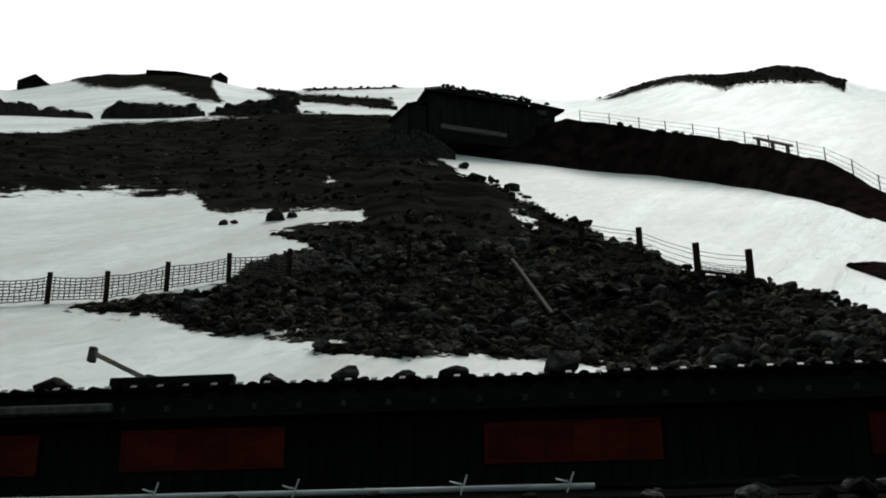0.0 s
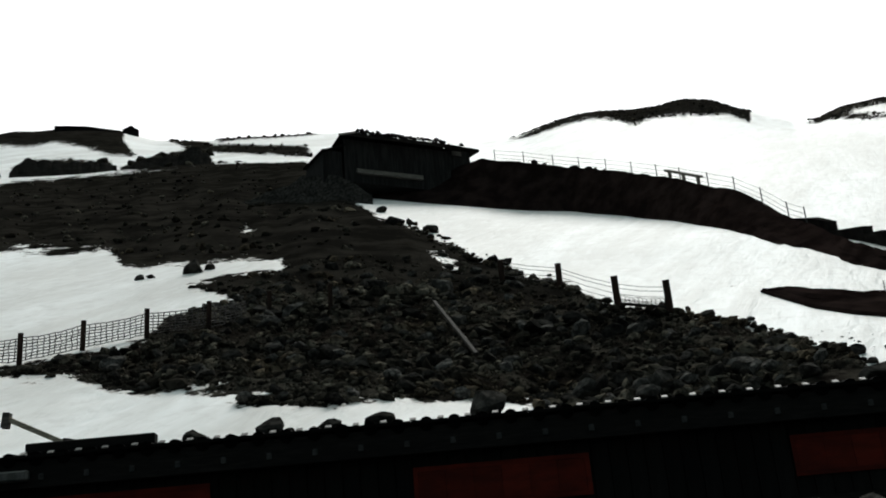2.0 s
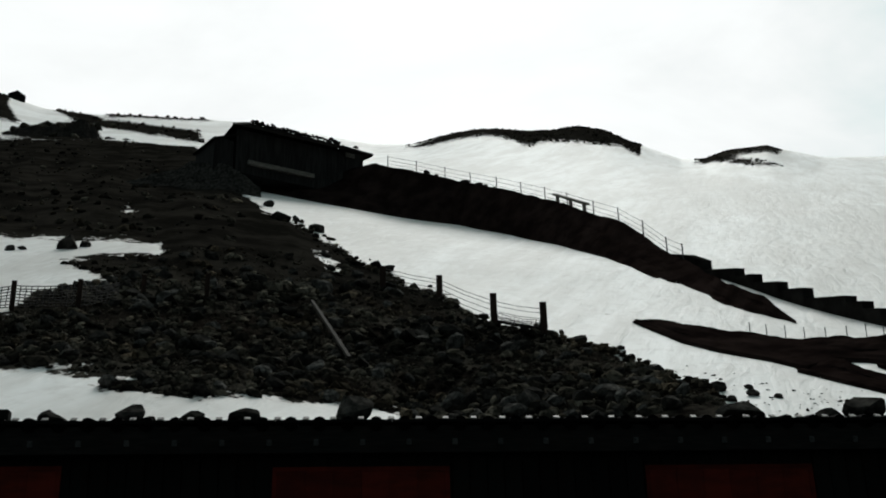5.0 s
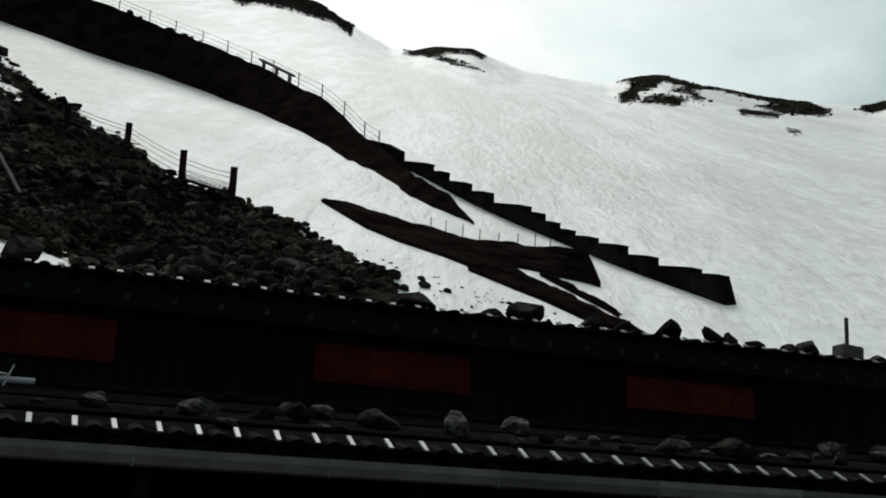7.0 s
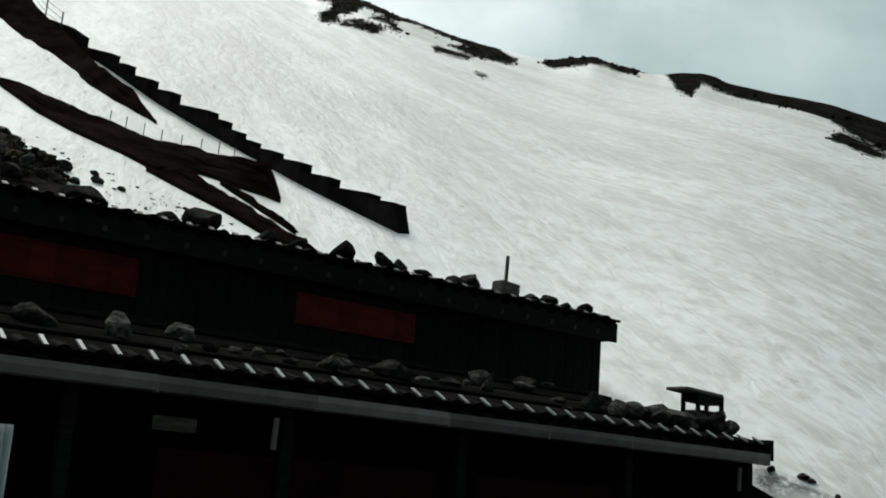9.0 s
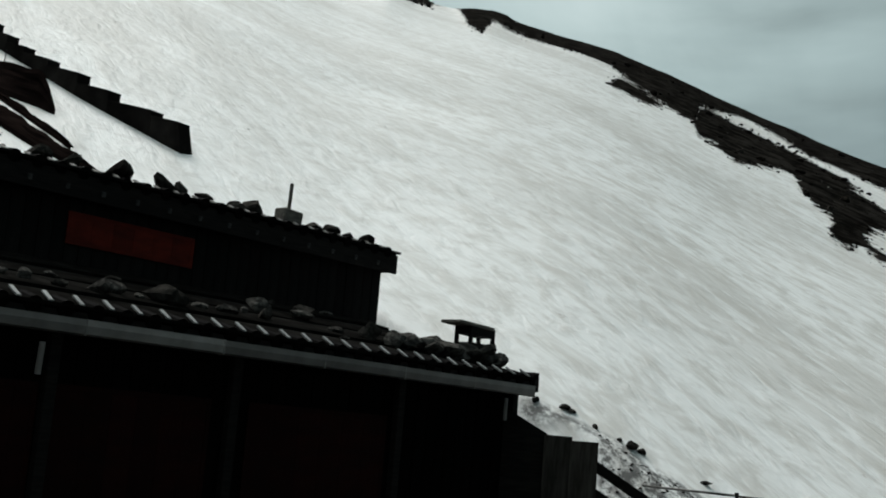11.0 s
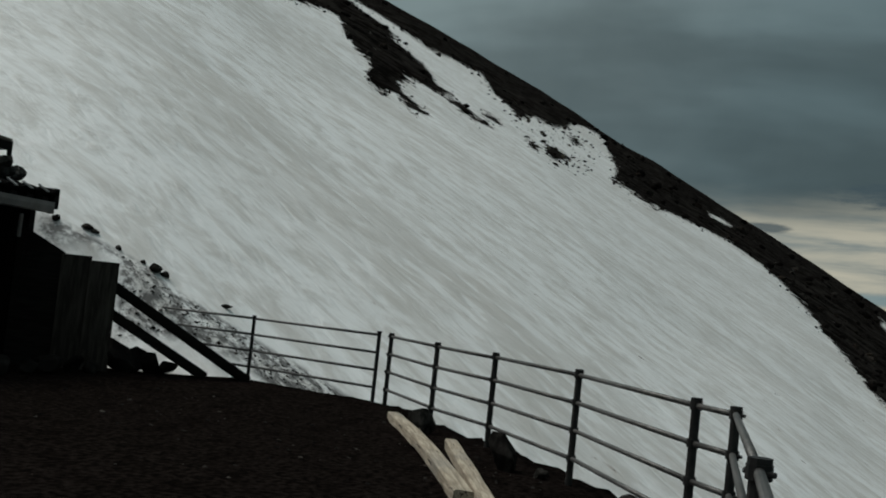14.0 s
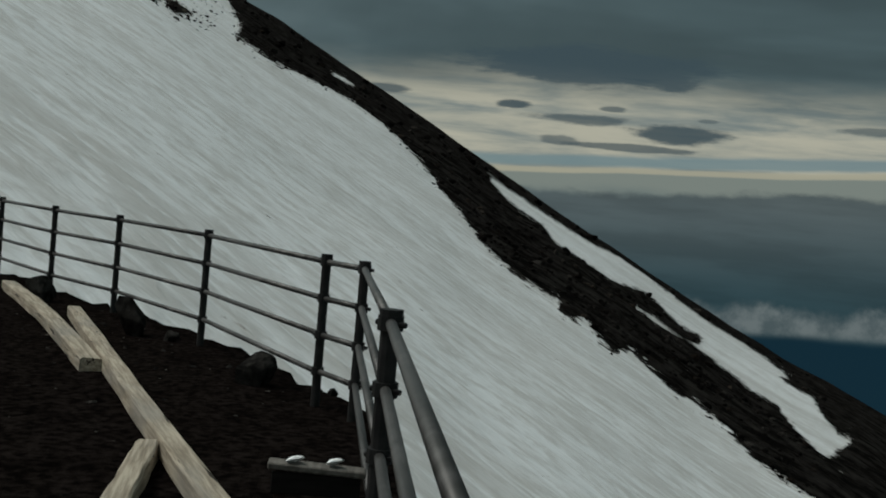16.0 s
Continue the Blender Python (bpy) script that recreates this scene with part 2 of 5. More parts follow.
    h = q.math("ADD", q.math("MULTIPLY", q.math("MULTIPLY", r1, rock), q.math("SUBTRACT", 1.0, q.math("MULTIPLY", ash, 0.65))), q.math("MULTIPLY", q.math("SUBTRACT", 1.0, rock), q.math("ADD", q.math("MULTIPLY", q.math("MULTIPLY", g1, groove), 0.3), q.math("ADD", q.math("MULTIPLY", g5, 0.35), 0.25))))
    bump(q, h, 0.8, 0.45)
    return q.m


def cracked_timber():
    """Pale weathered timber: long grain, grey patches and dark drying cracks along its length."""
    q = material("weathered_pale_timber", 0.85)
    grain = q.noise(q.map(q.obj, scale=(0.5, 9, 9)), 4.0, 7, 0.65)
    patch = q.noise(q.map(q.obj, scale=(0.6, 2, 2)), 1.6, 4, 0.6)
    crack = q.noise(q.map(q.obj, scale=(0.35, 7, 7)), 3.0, 3, 0.5, 0.4)
    c = q.mix(q.step(grain, 0.36, 0.66), (0.25, 0.205, 0.150), (0.50, 0.43, 0.33))
    c = q.mix(q.math("MULTIPLY", q.step(patch, 0.48, 0.68), 0.55), c, (0.23, 0.215, 0.19))
    split = q.step(crack, 0.635, 0.665)
    c = q.mix(split, c, (0.045, 0.035, 0.026))
    q.put(q.b.inputs["Base Color"], c)
    q.b.inputs["Specular IOR Level"].default_value = 0.2
    bump(q, q.math("SUBTRACT", q.math("MULTIPLY", grain, 0.5), split), 0.7, 0.012)
    return q.m


M = {}
M["terrain"] = terrain_material()
M["lava"] = two_tone("lava_stone", (0.013, 0.0122, 0.0112), (0.050, 0.046, 0.041), 5.0, 0.95, spec=0.0, relief=0.6, depth=0.05, vary=0.5)
M["lava_grey"] = two_tone("weathered_lava_stone", (0.026, 0.0245, 0.0225), (0.115, 0.108, 0.099), 6.0, 0.92, spec=0.0, relief=0.6, depth=0.05, vary=0.4)
M["bank"] = two_tone("red_brown_scoria_bank", (0.0078, 0.0053, 0.0049), (0.0215, 0.0145, 0.0128), 0.8, 0.97, spec=0.0, relief=0.7, depth=0.15, use_pos=True)
M["wood_dark"] = two_tone("dark_creosoted_timber", (0.006, 0.0052, 0.0048), (0.016, 0.0138, 0.0125), 3.0, 0.85, spec=0.12, stretch=(1, 1, 8), relief=0.3)
M["wall_dark"] = two_tone("dark_stained_boards", (0.0055, 0.0052, 0.0050), (0.013, 0.0122, 0.0116), 2.0, 0.9, spec=0.08, stretch=(3, 3, 0.3), relief=0.3)
M["wood_pale"] = cracked_timber()
M["wood_grey"] = two_tone("grey_weathered_wood", (0.07, 0.062, 0.053), (0.16, 0.145, 0.125), 3.5, 0.88, stretch=(1, 6, 6), relief=0.4)
M["wood_brown"] = two_tone("brown_post_timber", (0.022, 0.013, 0.010), (0.052, 0.032, 0.025), 4.0, 0.9, spec=0.1, stretch=(5, 5, 0.6), relief=0.4)
M["wall_grey"] = two_tone("weathered_grey_boards", (0.013, 0.0124, 0.0120), (0.029, 0.0278, 0.0268), 2.0, 0.9, spec=0.08, stretch=(3, 3, 0.3), relief=0.3)
M["red"] = two_tone("faded_red_paint", (0.072, 0.0085, 0.0045), (0.128, 0.015, 0.0078), 1.6, 0.7, spec=0.1, stretch=(1, 1, 3), relief=0.1)
# red paint of the front shutters, with the eave's shade put into the colour
M["red_shaded"] = two_tone("shade_darkened_red_paint", (0.009, 0.0016, 0.0012), (0.016, 0.0028, 0.002), 1.6, 0.8, spec=0.08, stretch=(1, 1, 3), relief=0.1)
# dark boards again, blackened so the colour carries the shade below the eave
M["wall_shaded"] = two_tone("shade_darkened_boards", (0.0015, 0.0013, 0.0013), (0.0042, 0.0037, 0.0035), 2.0, 0.92, spec=0.03, stretch=(3, 3, 0.3), relief=0.3)
M["bracket"] = two_tone("weathered_iron_bracket", (0.022, 0.022, 0.021), (0.05, 0.049, 0.047), 6.0, 0.7, relief=0.1)
M["ply"] = two_tone("weathered_dark_plywood", (0.026, 0.0225, 0.0195), (0.062, 0.055, 0.048), 3.0, 0.9, spec=0.05, stretch=(4, 4, 0.5), relief=0.3)
M["trodden"] = two_tone("trodden_black_scoria", (0.0024, 0.0019, 0.0017), (0.0125, 0.0098, 0.0086), 14.0, 0.97, spec=0.0, relief=0.9, depth=0.03, use_pos=True)
M["roof"] = two_tone("dark_roof_sheet", (0.0055, 0.0052, 0.0048), (0.0145, 0.0138, 0.0126), 2.5, 0.88, spec=0.0, relief=0.2)
M["steel"] = two_tone("galvanised_steel", (0.16, 0.16, 0.158), (0.26, 0.26, 0.256), 7.0, 0.5, metal=0.15,  relief=0.1, depth=0.002)
M["gutter"] = two_tone("grey_gutter", (0.155, 0.142, 0.132), (0.255, 0.235, 0.221), 1.4, 0.6, spec=0.15, relief=0.1)
M["rail"] = two_tone("dull_galvanised_pipe", (0.055, 0.053, 0.049), (0.115, 0.111, 0.105), 9.0, 0.5, metal=0.5, relief=0.15, depth=0.002)
M["post_dark"] = two_tone("dark_painted_steel", (0.010, 0.0097, 0.0093), (0.024, 0.023, 0.022), 8.0, 0.65, metal=0.1, relief=0.15, depth=0.002)
M["sheet"] = two_tone("pale_corrugated_sheet", (0.70, 0.76, 0.72), (0.82, 0.86, 0.83), 6.0, 0.5, vary=0.06, relief=0.1)
M["white_pipe"] = two_tone("white_plastic_pipe", (0.62, 0.62, 0.62), (0.78, 0.78, 0.78), 3.0, 0.4, relief=0.05)
M["wire"] = two_tone("rusty_wire", (0.03, 0.026, 0.023), (0.07, 0.062, 0.057), 5.0, 0.7, metal=0.2, relief=0.1)
M["snowlump"] = two_tone("old_snow", (0.66, 0.65, 0.63), (0.85, 0.85, 0.84), 3.0, 0.7, relief=0.4)
M["concrete"] = two_tone("dark_stained_concrete", (0.009, 0.0082, 0.0078), (0.022, 0.0202, 0.0185), 1.2, 0.95, spec=0.0, relief=0.4)


# ---- builders ----
def mesh_object(name, bm, mat, parent=None, smooth=False):
    me = bpy.data.meshes.new(name)
    bm.normal_update()
    bm.to_mesh(me)
    bm.free()
    if mat:
        me.materials.append(mat)
    if smooth:
        me.polygons.foreach_set("use_smooth", [True] * len(me.polygons))
    ob = new(name, me)
    if parent:
        ob.parent = parent
    return ob


def part(name, bm, mat, parent, label="", smooth=False):
    ob = mesh_object(name, bm, mat, parent, smooth)
    if label:
        ob["label"] = label
    return ob


def thing(name, m=None, label="", category="", group="", kind=""):
    ob = new(name)
    ob.empty_display_size = 0.1
    if m:
        ob.matrix_world = m
    return tagged(ob, label, category, group, kind)


def add_box(bm, size, m=None, bevel=0.0):
    q = bmesh.ops.create_cube(bm, size=1.0, matrix=(m or Matrix()) @ Matrix.Diagonal((*size, 1)))
    if bevel:
        es = list({e for v in q["verts"] for e in v.link_edges})
        bmesh.ops.bevel(bm, geom=es, offset=bevel, segments=1, affect="EDGES")
    return bm


def box(size, m=None, bevel=0.0):
    return add_box(bmesh.new(), size, m, bevel)


def add_rod(bm, a, b, r, seg=8, r2=None):
    a, b = Vector(a), Vector(b)
    d = b - a
    m = Matrix.Translation((a + b) / 2) @ d.to_track_quat("Z", "Y").to_matrix().to_4x4()
    bmesh.ops.create_cone(bm, cap_ends=True, segments=seg, radius1=r, radius2=r if r2 is None else r2, depth=d.length, matrix=m)
    return bm


def rod(a, b, r, seg=8, r2=None):
    return add_rod(bmesh.new(), a, b, r, seg, r2)


def beam(a, b, w, h, bevel=0.0, roll=0.0):
    """A squared timber from a to b."""
    a, b = Vector(a), Vector(b)
    d = b - a
    m = Matrix.Translation((a + b) / 2) @ d.to_track_quat("X", "Z").to_matrix().to_4x4() @ pose(0, 0, 0, roll)
    return box((d.length, w, h), m, bevel)


def rock_bmesh(seed, sub=2, flat=0.7, rough=0.32):
    bm = bmesh.new()
    bmesh.ops.create_icosphere(bm, subdivisions=sub, radius=0.5)
    rng = random.Random(seed)
    off = Vector((rng.uniform(-50, 50), rng.uniform(-50, 50), rng.uniform(-50, 50)))
    cuts = [(Vector((rng.uniform(-1, 1), rng.uniform(-1, 1), rng.uniform(-0.6, 1))).normalized(), rng.uniform(0.17, 0.36)) for _ in range(12)]
    for v in bm.verts:
        p = v.co.copy()
        p *= 1 + rough * noise.noise(p * 2.4 + off) + 0.5 * rough * noise.noise(p * 6 + off)
        for nrm, d in cuts:
            k = p.dot(nrm) - d
            if k > 0:
                p -= nrm * k * 0.96
        p.z *= flat
        v.co = p
    return bm


ROCKS = []
for k in range(10):
    bm = rock_bmesh(k, 2, (0.75, 0.6, 0.85)[k % 3])
    me = bpy.data.meshes.new("lava_rock")
    bm.to_mesh(me)
    bm.free()
    me.materials.append(M["lava"])
    ROCKS.append(me)
PEBBLES = []
for k in range(6):
    bm = rock_bmesh(40 + k, 1, 0.7)
    PEBBLES.append(([v.co.copy() for v in bm.verts], [[v.index for v in f.verts] for f in bm.faces]))
    bm.free()


# ---- the mountain ----
RIDGE, DROP = 280.0, 8.0
# bearing and rise of the mountain's outline, in degrees
OUTLINE = ((-180, -27.5), (-140, -25), (-110, -17), (-80, -2.5), (-60, 9), (-40, 20), (-30, 25), (-24.01, 26.21), (-12.87, 27.26), (-6.84, 27.98), (0.11, 28.21), (8.05, 27.01), (15.03, 26.45), (22.08, 25.67), (25.09, 25.26), (35.03, 23.96), (42.02, 23.13), (49.02, 21.9), (55.98, 21.19), (59.93, 20.59), (63.9, 19.62), (68.47, 17.86), (72.04, 16.31), (75.04, 15.12), (77.99, 13.88), (80.91, 12.62), (83.82, 11.28), (86.68, 9.75), (89.51, 8.25), (95.67, 5.06), (97.67, 4.06), (100.13, 2.36), (103.38, 0.68), (106.33, -0.87), (109.0, -2.44), (111.96, -4.11), (114.61, -5.44), (117.82, -6.8), (121.25, -8.25), (130, -12.7), (150, -20.7), (180, -27.5))
OUT_A = np.arange(-180, 180.1, 0.5)
OUT_T = np.tan(np.radians(np.interp(OUT_A, [a for a, _ in OUTLINE], [e for _, e in OUTLINE])))
SOFT = np.exp(-0.5 * (np.arange(-12, 13) / 4.0) ** 2)
OUT_T = np.convolve(np.pad(OUT_T, 12, mode="edge"), SOFT / SOFT.sum(), mode="valid")
KNOLLS = ((-22.99, 0.0), (-20.46, 0.45), (-18.43, 0.85), (-15.89, 1.0), (-12.85, 0.85), (-10.83, 0.25), (-9.32, 0.0), (7.26, 0.0), (9.44, 0.3), (11.33, 0.9), (13.03, 1.22), (14.23, 1.38), (16.04, 1.38), (18.66, 1.48), (20.07, 1.45), (21.27, 1.05), (22.58, 0.56), (24.09, 0.1), (25.29, 0.1), (26.59, 0.5), (28.69, 0.72), (29.58, 0.5), (31.24, 0.15), (36.01, 0.0), (37.21, 0.3), (39.01, 0.6), (40.92, 0.4), (43.53, 0.1), (45.53, 0.0), (49.23, 0.0), (51.49, 0.46), (52.98, 0.15), (54.97, 0.1), (56.16, 0.3), (57.15, 0.36), (58.54, 0.1), (59.93, 0.06), (63.9, 0.1), (65.89, 0.0), (87.82, 0.0), (89.32, 0.12), (91.33, 0.0))


def wobble(x, y, s):
    return noise.noise(Vector((x * s, y * s, 3.7)))


def slope_of(az):
    t = float(np.interp(az, OUT_A, OUT_T))
    return t


def knoll(az):
    return float(np.interp(az, [a for a, _ in KNOLLS], [h for _, h in KNOLLS]))


# hut direction: the eaves run along EAVE, away from the viewer along BACK
EAVE = bearing(95.7)
BACK = bearing(5.7)


def flat(e, b, z=0.0):
    """A place e metres along the eaves and b metres back from the viewer."""
    p = EAVE * e + BACK * b
    return Vector((p.x, p.y, z))


def hill(x, y):
    """Height of the open slope."""
    d = max(math.hypot(x, y), 0.01)
    az = math.degrees(math.atan2(x, y))
    s = slope_of(az) + DROP / RIDGE
    k = min(max((d / RIDGE - 0.4) / 0.6, 0), 1)
    z = EYE[2] + s * d - DROP + math.tan(radians(knoll(az))) * 1.25 * k * k * (3 - 2 * k) * d
    rough = min(max((d - 15) / 40, 0), 1)
    z += rough * (wobble(x, y, 0.05) * 0.5 + wobble(x, y, 0.2) * 0.12)
    if d > RIDGE:
        z -= (d - RIDGE) * 0.75 + ((d - RIDGE) * 0.02) ** 2
    return z


def ground_z(x, y):
    z = hill(x, y)
    p = Vector((x, y, 0))
    e, b = p.dot(EAVE), p.dot(BACK)
    # cut for the terrace and the huts
    inside = min(e + 40, 15.6 - e, 19.0 - b, b + 30)
    if inside > -2.5 and z > -0.35:
        k = min(max((inside + 2.5) / 2.5, 0), 1)
        z = z * (1 - k) - 0.35 * k
    return z


def on_hill(az, el, lift=0.0):
    """The place on the slope that is seen from the terrace at a bearing and rise."""
    s = slope_of(az) + DROP / RIDGE
    d = DROP / max(s - math.tan(radians(el)), DROP / RIDGE)
    p = bearing(az) * d
    return Vector((p.x, p.y, EYE[2] + d * math.tan(radians(el)) + lift))


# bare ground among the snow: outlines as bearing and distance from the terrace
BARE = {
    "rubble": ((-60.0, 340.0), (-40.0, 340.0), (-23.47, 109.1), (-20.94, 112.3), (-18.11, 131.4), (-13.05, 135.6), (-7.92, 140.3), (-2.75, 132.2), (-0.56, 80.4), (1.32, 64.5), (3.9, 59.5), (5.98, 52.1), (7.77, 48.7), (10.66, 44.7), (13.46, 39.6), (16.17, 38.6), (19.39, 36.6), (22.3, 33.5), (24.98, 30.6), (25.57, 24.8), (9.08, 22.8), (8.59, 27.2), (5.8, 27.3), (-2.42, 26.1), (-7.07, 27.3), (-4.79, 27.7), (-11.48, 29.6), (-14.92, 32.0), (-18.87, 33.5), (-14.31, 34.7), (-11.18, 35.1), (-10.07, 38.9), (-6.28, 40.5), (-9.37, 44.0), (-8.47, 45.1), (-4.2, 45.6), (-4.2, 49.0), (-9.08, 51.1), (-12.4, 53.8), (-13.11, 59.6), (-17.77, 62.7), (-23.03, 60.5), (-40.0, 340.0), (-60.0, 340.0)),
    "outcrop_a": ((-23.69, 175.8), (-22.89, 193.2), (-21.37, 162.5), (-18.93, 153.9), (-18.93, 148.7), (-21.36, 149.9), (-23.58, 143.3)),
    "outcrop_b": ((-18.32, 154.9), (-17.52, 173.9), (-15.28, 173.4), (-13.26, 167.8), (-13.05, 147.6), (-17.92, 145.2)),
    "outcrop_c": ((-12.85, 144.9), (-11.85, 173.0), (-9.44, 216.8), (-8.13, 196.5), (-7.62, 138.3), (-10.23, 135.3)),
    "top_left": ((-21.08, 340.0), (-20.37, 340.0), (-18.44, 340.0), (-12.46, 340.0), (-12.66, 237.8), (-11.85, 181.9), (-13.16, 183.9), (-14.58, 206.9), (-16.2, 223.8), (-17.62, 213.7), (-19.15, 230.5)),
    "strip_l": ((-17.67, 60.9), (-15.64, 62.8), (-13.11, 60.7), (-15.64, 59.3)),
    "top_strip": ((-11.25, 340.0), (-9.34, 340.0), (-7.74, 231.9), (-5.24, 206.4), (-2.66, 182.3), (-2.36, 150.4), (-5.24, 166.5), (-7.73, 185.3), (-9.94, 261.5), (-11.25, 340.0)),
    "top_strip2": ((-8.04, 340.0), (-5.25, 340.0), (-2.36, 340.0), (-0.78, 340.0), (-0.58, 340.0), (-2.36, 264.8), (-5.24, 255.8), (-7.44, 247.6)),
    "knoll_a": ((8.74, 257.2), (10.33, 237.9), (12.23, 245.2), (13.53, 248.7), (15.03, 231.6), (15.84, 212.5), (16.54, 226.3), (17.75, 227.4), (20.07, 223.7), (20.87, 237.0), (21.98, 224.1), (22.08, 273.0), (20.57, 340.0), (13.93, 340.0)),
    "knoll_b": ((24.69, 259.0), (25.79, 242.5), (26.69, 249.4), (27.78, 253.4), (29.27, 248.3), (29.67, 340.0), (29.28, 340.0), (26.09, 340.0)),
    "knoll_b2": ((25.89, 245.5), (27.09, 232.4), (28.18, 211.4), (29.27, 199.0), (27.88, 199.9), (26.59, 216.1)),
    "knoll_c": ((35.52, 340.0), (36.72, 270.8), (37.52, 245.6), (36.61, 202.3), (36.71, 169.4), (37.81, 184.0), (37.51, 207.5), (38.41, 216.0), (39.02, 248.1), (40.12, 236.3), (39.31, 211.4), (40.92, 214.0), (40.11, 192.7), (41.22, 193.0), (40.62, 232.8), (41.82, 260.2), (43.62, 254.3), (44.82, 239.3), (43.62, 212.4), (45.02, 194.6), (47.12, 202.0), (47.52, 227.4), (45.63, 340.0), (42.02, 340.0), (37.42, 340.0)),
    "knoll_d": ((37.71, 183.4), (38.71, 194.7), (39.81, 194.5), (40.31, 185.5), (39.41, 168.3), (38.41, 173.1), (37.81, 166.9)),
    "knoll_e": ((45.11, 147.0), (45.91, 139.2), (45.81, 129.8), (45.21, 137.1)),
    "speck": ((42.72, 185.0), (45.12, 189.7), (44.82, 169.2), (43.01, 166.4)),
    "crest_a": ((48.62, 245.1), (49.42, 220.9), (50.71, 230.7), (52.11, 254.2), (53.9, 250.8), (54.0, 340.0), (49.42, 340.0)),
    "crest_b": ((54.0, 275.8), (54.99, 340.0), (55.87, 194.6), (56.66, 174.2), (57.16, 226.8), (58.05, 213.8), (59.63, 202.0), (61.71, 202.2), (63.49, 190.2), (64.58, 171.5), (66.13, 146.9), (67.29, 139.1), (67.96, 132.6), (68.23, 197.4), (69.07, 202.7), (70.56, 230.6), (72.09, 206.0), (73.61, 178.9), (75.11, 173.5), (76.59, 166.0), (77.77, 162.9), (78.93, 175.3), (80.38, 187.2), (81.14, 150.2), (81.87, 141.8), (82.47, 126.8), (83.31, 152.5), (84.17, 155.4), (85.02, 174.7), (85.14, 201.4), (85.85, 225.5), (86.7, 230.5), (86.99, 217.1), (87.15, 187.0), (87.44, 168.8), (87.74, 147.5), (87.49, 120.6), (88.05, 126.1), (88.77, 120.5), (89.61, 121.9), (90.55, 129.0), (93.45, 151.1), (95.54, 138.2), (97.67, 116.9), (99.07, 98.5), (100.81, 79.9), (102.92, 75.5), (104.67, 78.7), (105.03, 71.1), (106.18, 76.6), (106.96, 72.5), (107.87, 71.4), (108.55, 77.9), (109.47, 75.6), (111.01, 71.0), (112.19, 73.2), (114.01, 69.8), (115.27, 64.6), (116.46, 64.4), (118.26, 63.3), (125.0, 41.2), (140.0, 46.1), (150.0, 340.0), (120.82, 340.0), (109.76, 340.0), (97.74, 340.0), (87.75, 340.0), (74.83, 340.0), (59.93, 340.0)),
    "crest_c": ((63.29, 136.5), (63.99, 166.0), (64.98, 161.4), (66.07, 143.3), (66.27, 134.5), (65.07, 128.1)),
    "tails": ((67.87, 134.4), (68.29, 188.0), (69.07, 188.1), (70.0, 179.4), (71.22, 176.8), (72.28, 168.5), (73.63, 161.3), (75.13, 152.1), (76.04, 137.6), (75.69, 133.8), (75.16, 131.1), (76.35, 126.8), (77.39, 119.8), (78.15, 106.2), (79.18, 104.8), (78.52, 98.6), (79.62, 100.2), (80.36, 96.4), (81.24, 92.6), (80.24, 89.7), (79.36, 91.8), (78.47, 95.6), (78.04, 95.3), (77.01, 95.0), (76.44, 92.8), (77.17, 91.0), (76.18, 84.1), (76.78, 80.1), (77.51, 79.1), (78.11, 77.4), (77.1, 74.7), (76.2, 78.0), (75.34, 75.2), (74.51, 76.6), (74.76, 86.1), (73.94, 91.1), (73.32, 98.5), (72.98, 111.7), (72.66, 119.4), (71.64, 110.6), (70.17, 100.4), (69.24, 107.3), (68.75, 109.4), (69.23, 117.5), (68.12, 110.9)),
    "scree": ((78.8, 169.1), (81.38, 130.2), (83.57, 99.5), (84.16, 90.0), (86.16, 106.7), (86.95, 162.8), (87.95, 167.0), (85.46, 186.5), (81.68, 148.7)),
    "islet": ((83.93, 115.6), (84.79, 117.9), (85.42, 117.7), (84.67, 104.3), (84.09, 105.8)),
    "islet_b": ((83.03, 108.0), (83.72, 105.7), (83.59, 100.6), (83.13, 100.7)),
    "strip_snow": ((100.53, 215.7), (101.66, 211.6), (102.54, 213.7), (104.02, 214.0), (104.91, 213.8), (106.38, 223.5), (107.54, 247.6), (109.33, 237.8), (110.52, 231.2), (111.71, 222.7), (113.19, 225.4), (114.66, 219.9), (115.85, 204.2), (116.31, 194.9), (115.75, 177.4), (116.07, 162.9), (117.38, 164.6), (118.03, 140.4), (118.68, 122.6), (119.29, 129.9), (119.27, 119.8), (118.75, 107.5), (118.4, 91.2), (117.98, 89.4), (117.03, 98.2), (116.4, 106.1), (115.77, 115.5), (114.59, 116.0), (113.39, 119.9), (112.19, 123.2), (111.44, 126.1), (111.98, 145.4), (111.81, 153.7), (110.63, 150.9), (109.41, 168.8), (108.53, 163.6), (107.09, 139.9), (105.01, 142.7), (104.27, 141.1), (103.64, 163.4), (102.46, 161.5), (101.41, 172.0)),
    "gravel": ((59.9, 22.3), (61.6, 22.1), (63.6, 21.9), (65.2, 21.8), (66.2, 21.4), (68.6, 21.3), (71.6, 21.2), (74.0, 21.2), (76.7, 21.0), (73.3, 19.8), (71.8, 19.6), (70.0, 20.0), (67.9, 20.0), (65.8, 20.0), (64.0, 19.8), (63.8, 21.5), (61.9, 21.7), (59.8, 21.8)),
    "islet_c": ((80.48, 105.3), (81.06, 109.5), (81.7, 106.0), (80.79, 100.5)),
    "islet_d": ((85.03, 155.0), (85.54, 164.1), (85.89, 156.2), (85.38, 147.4)),
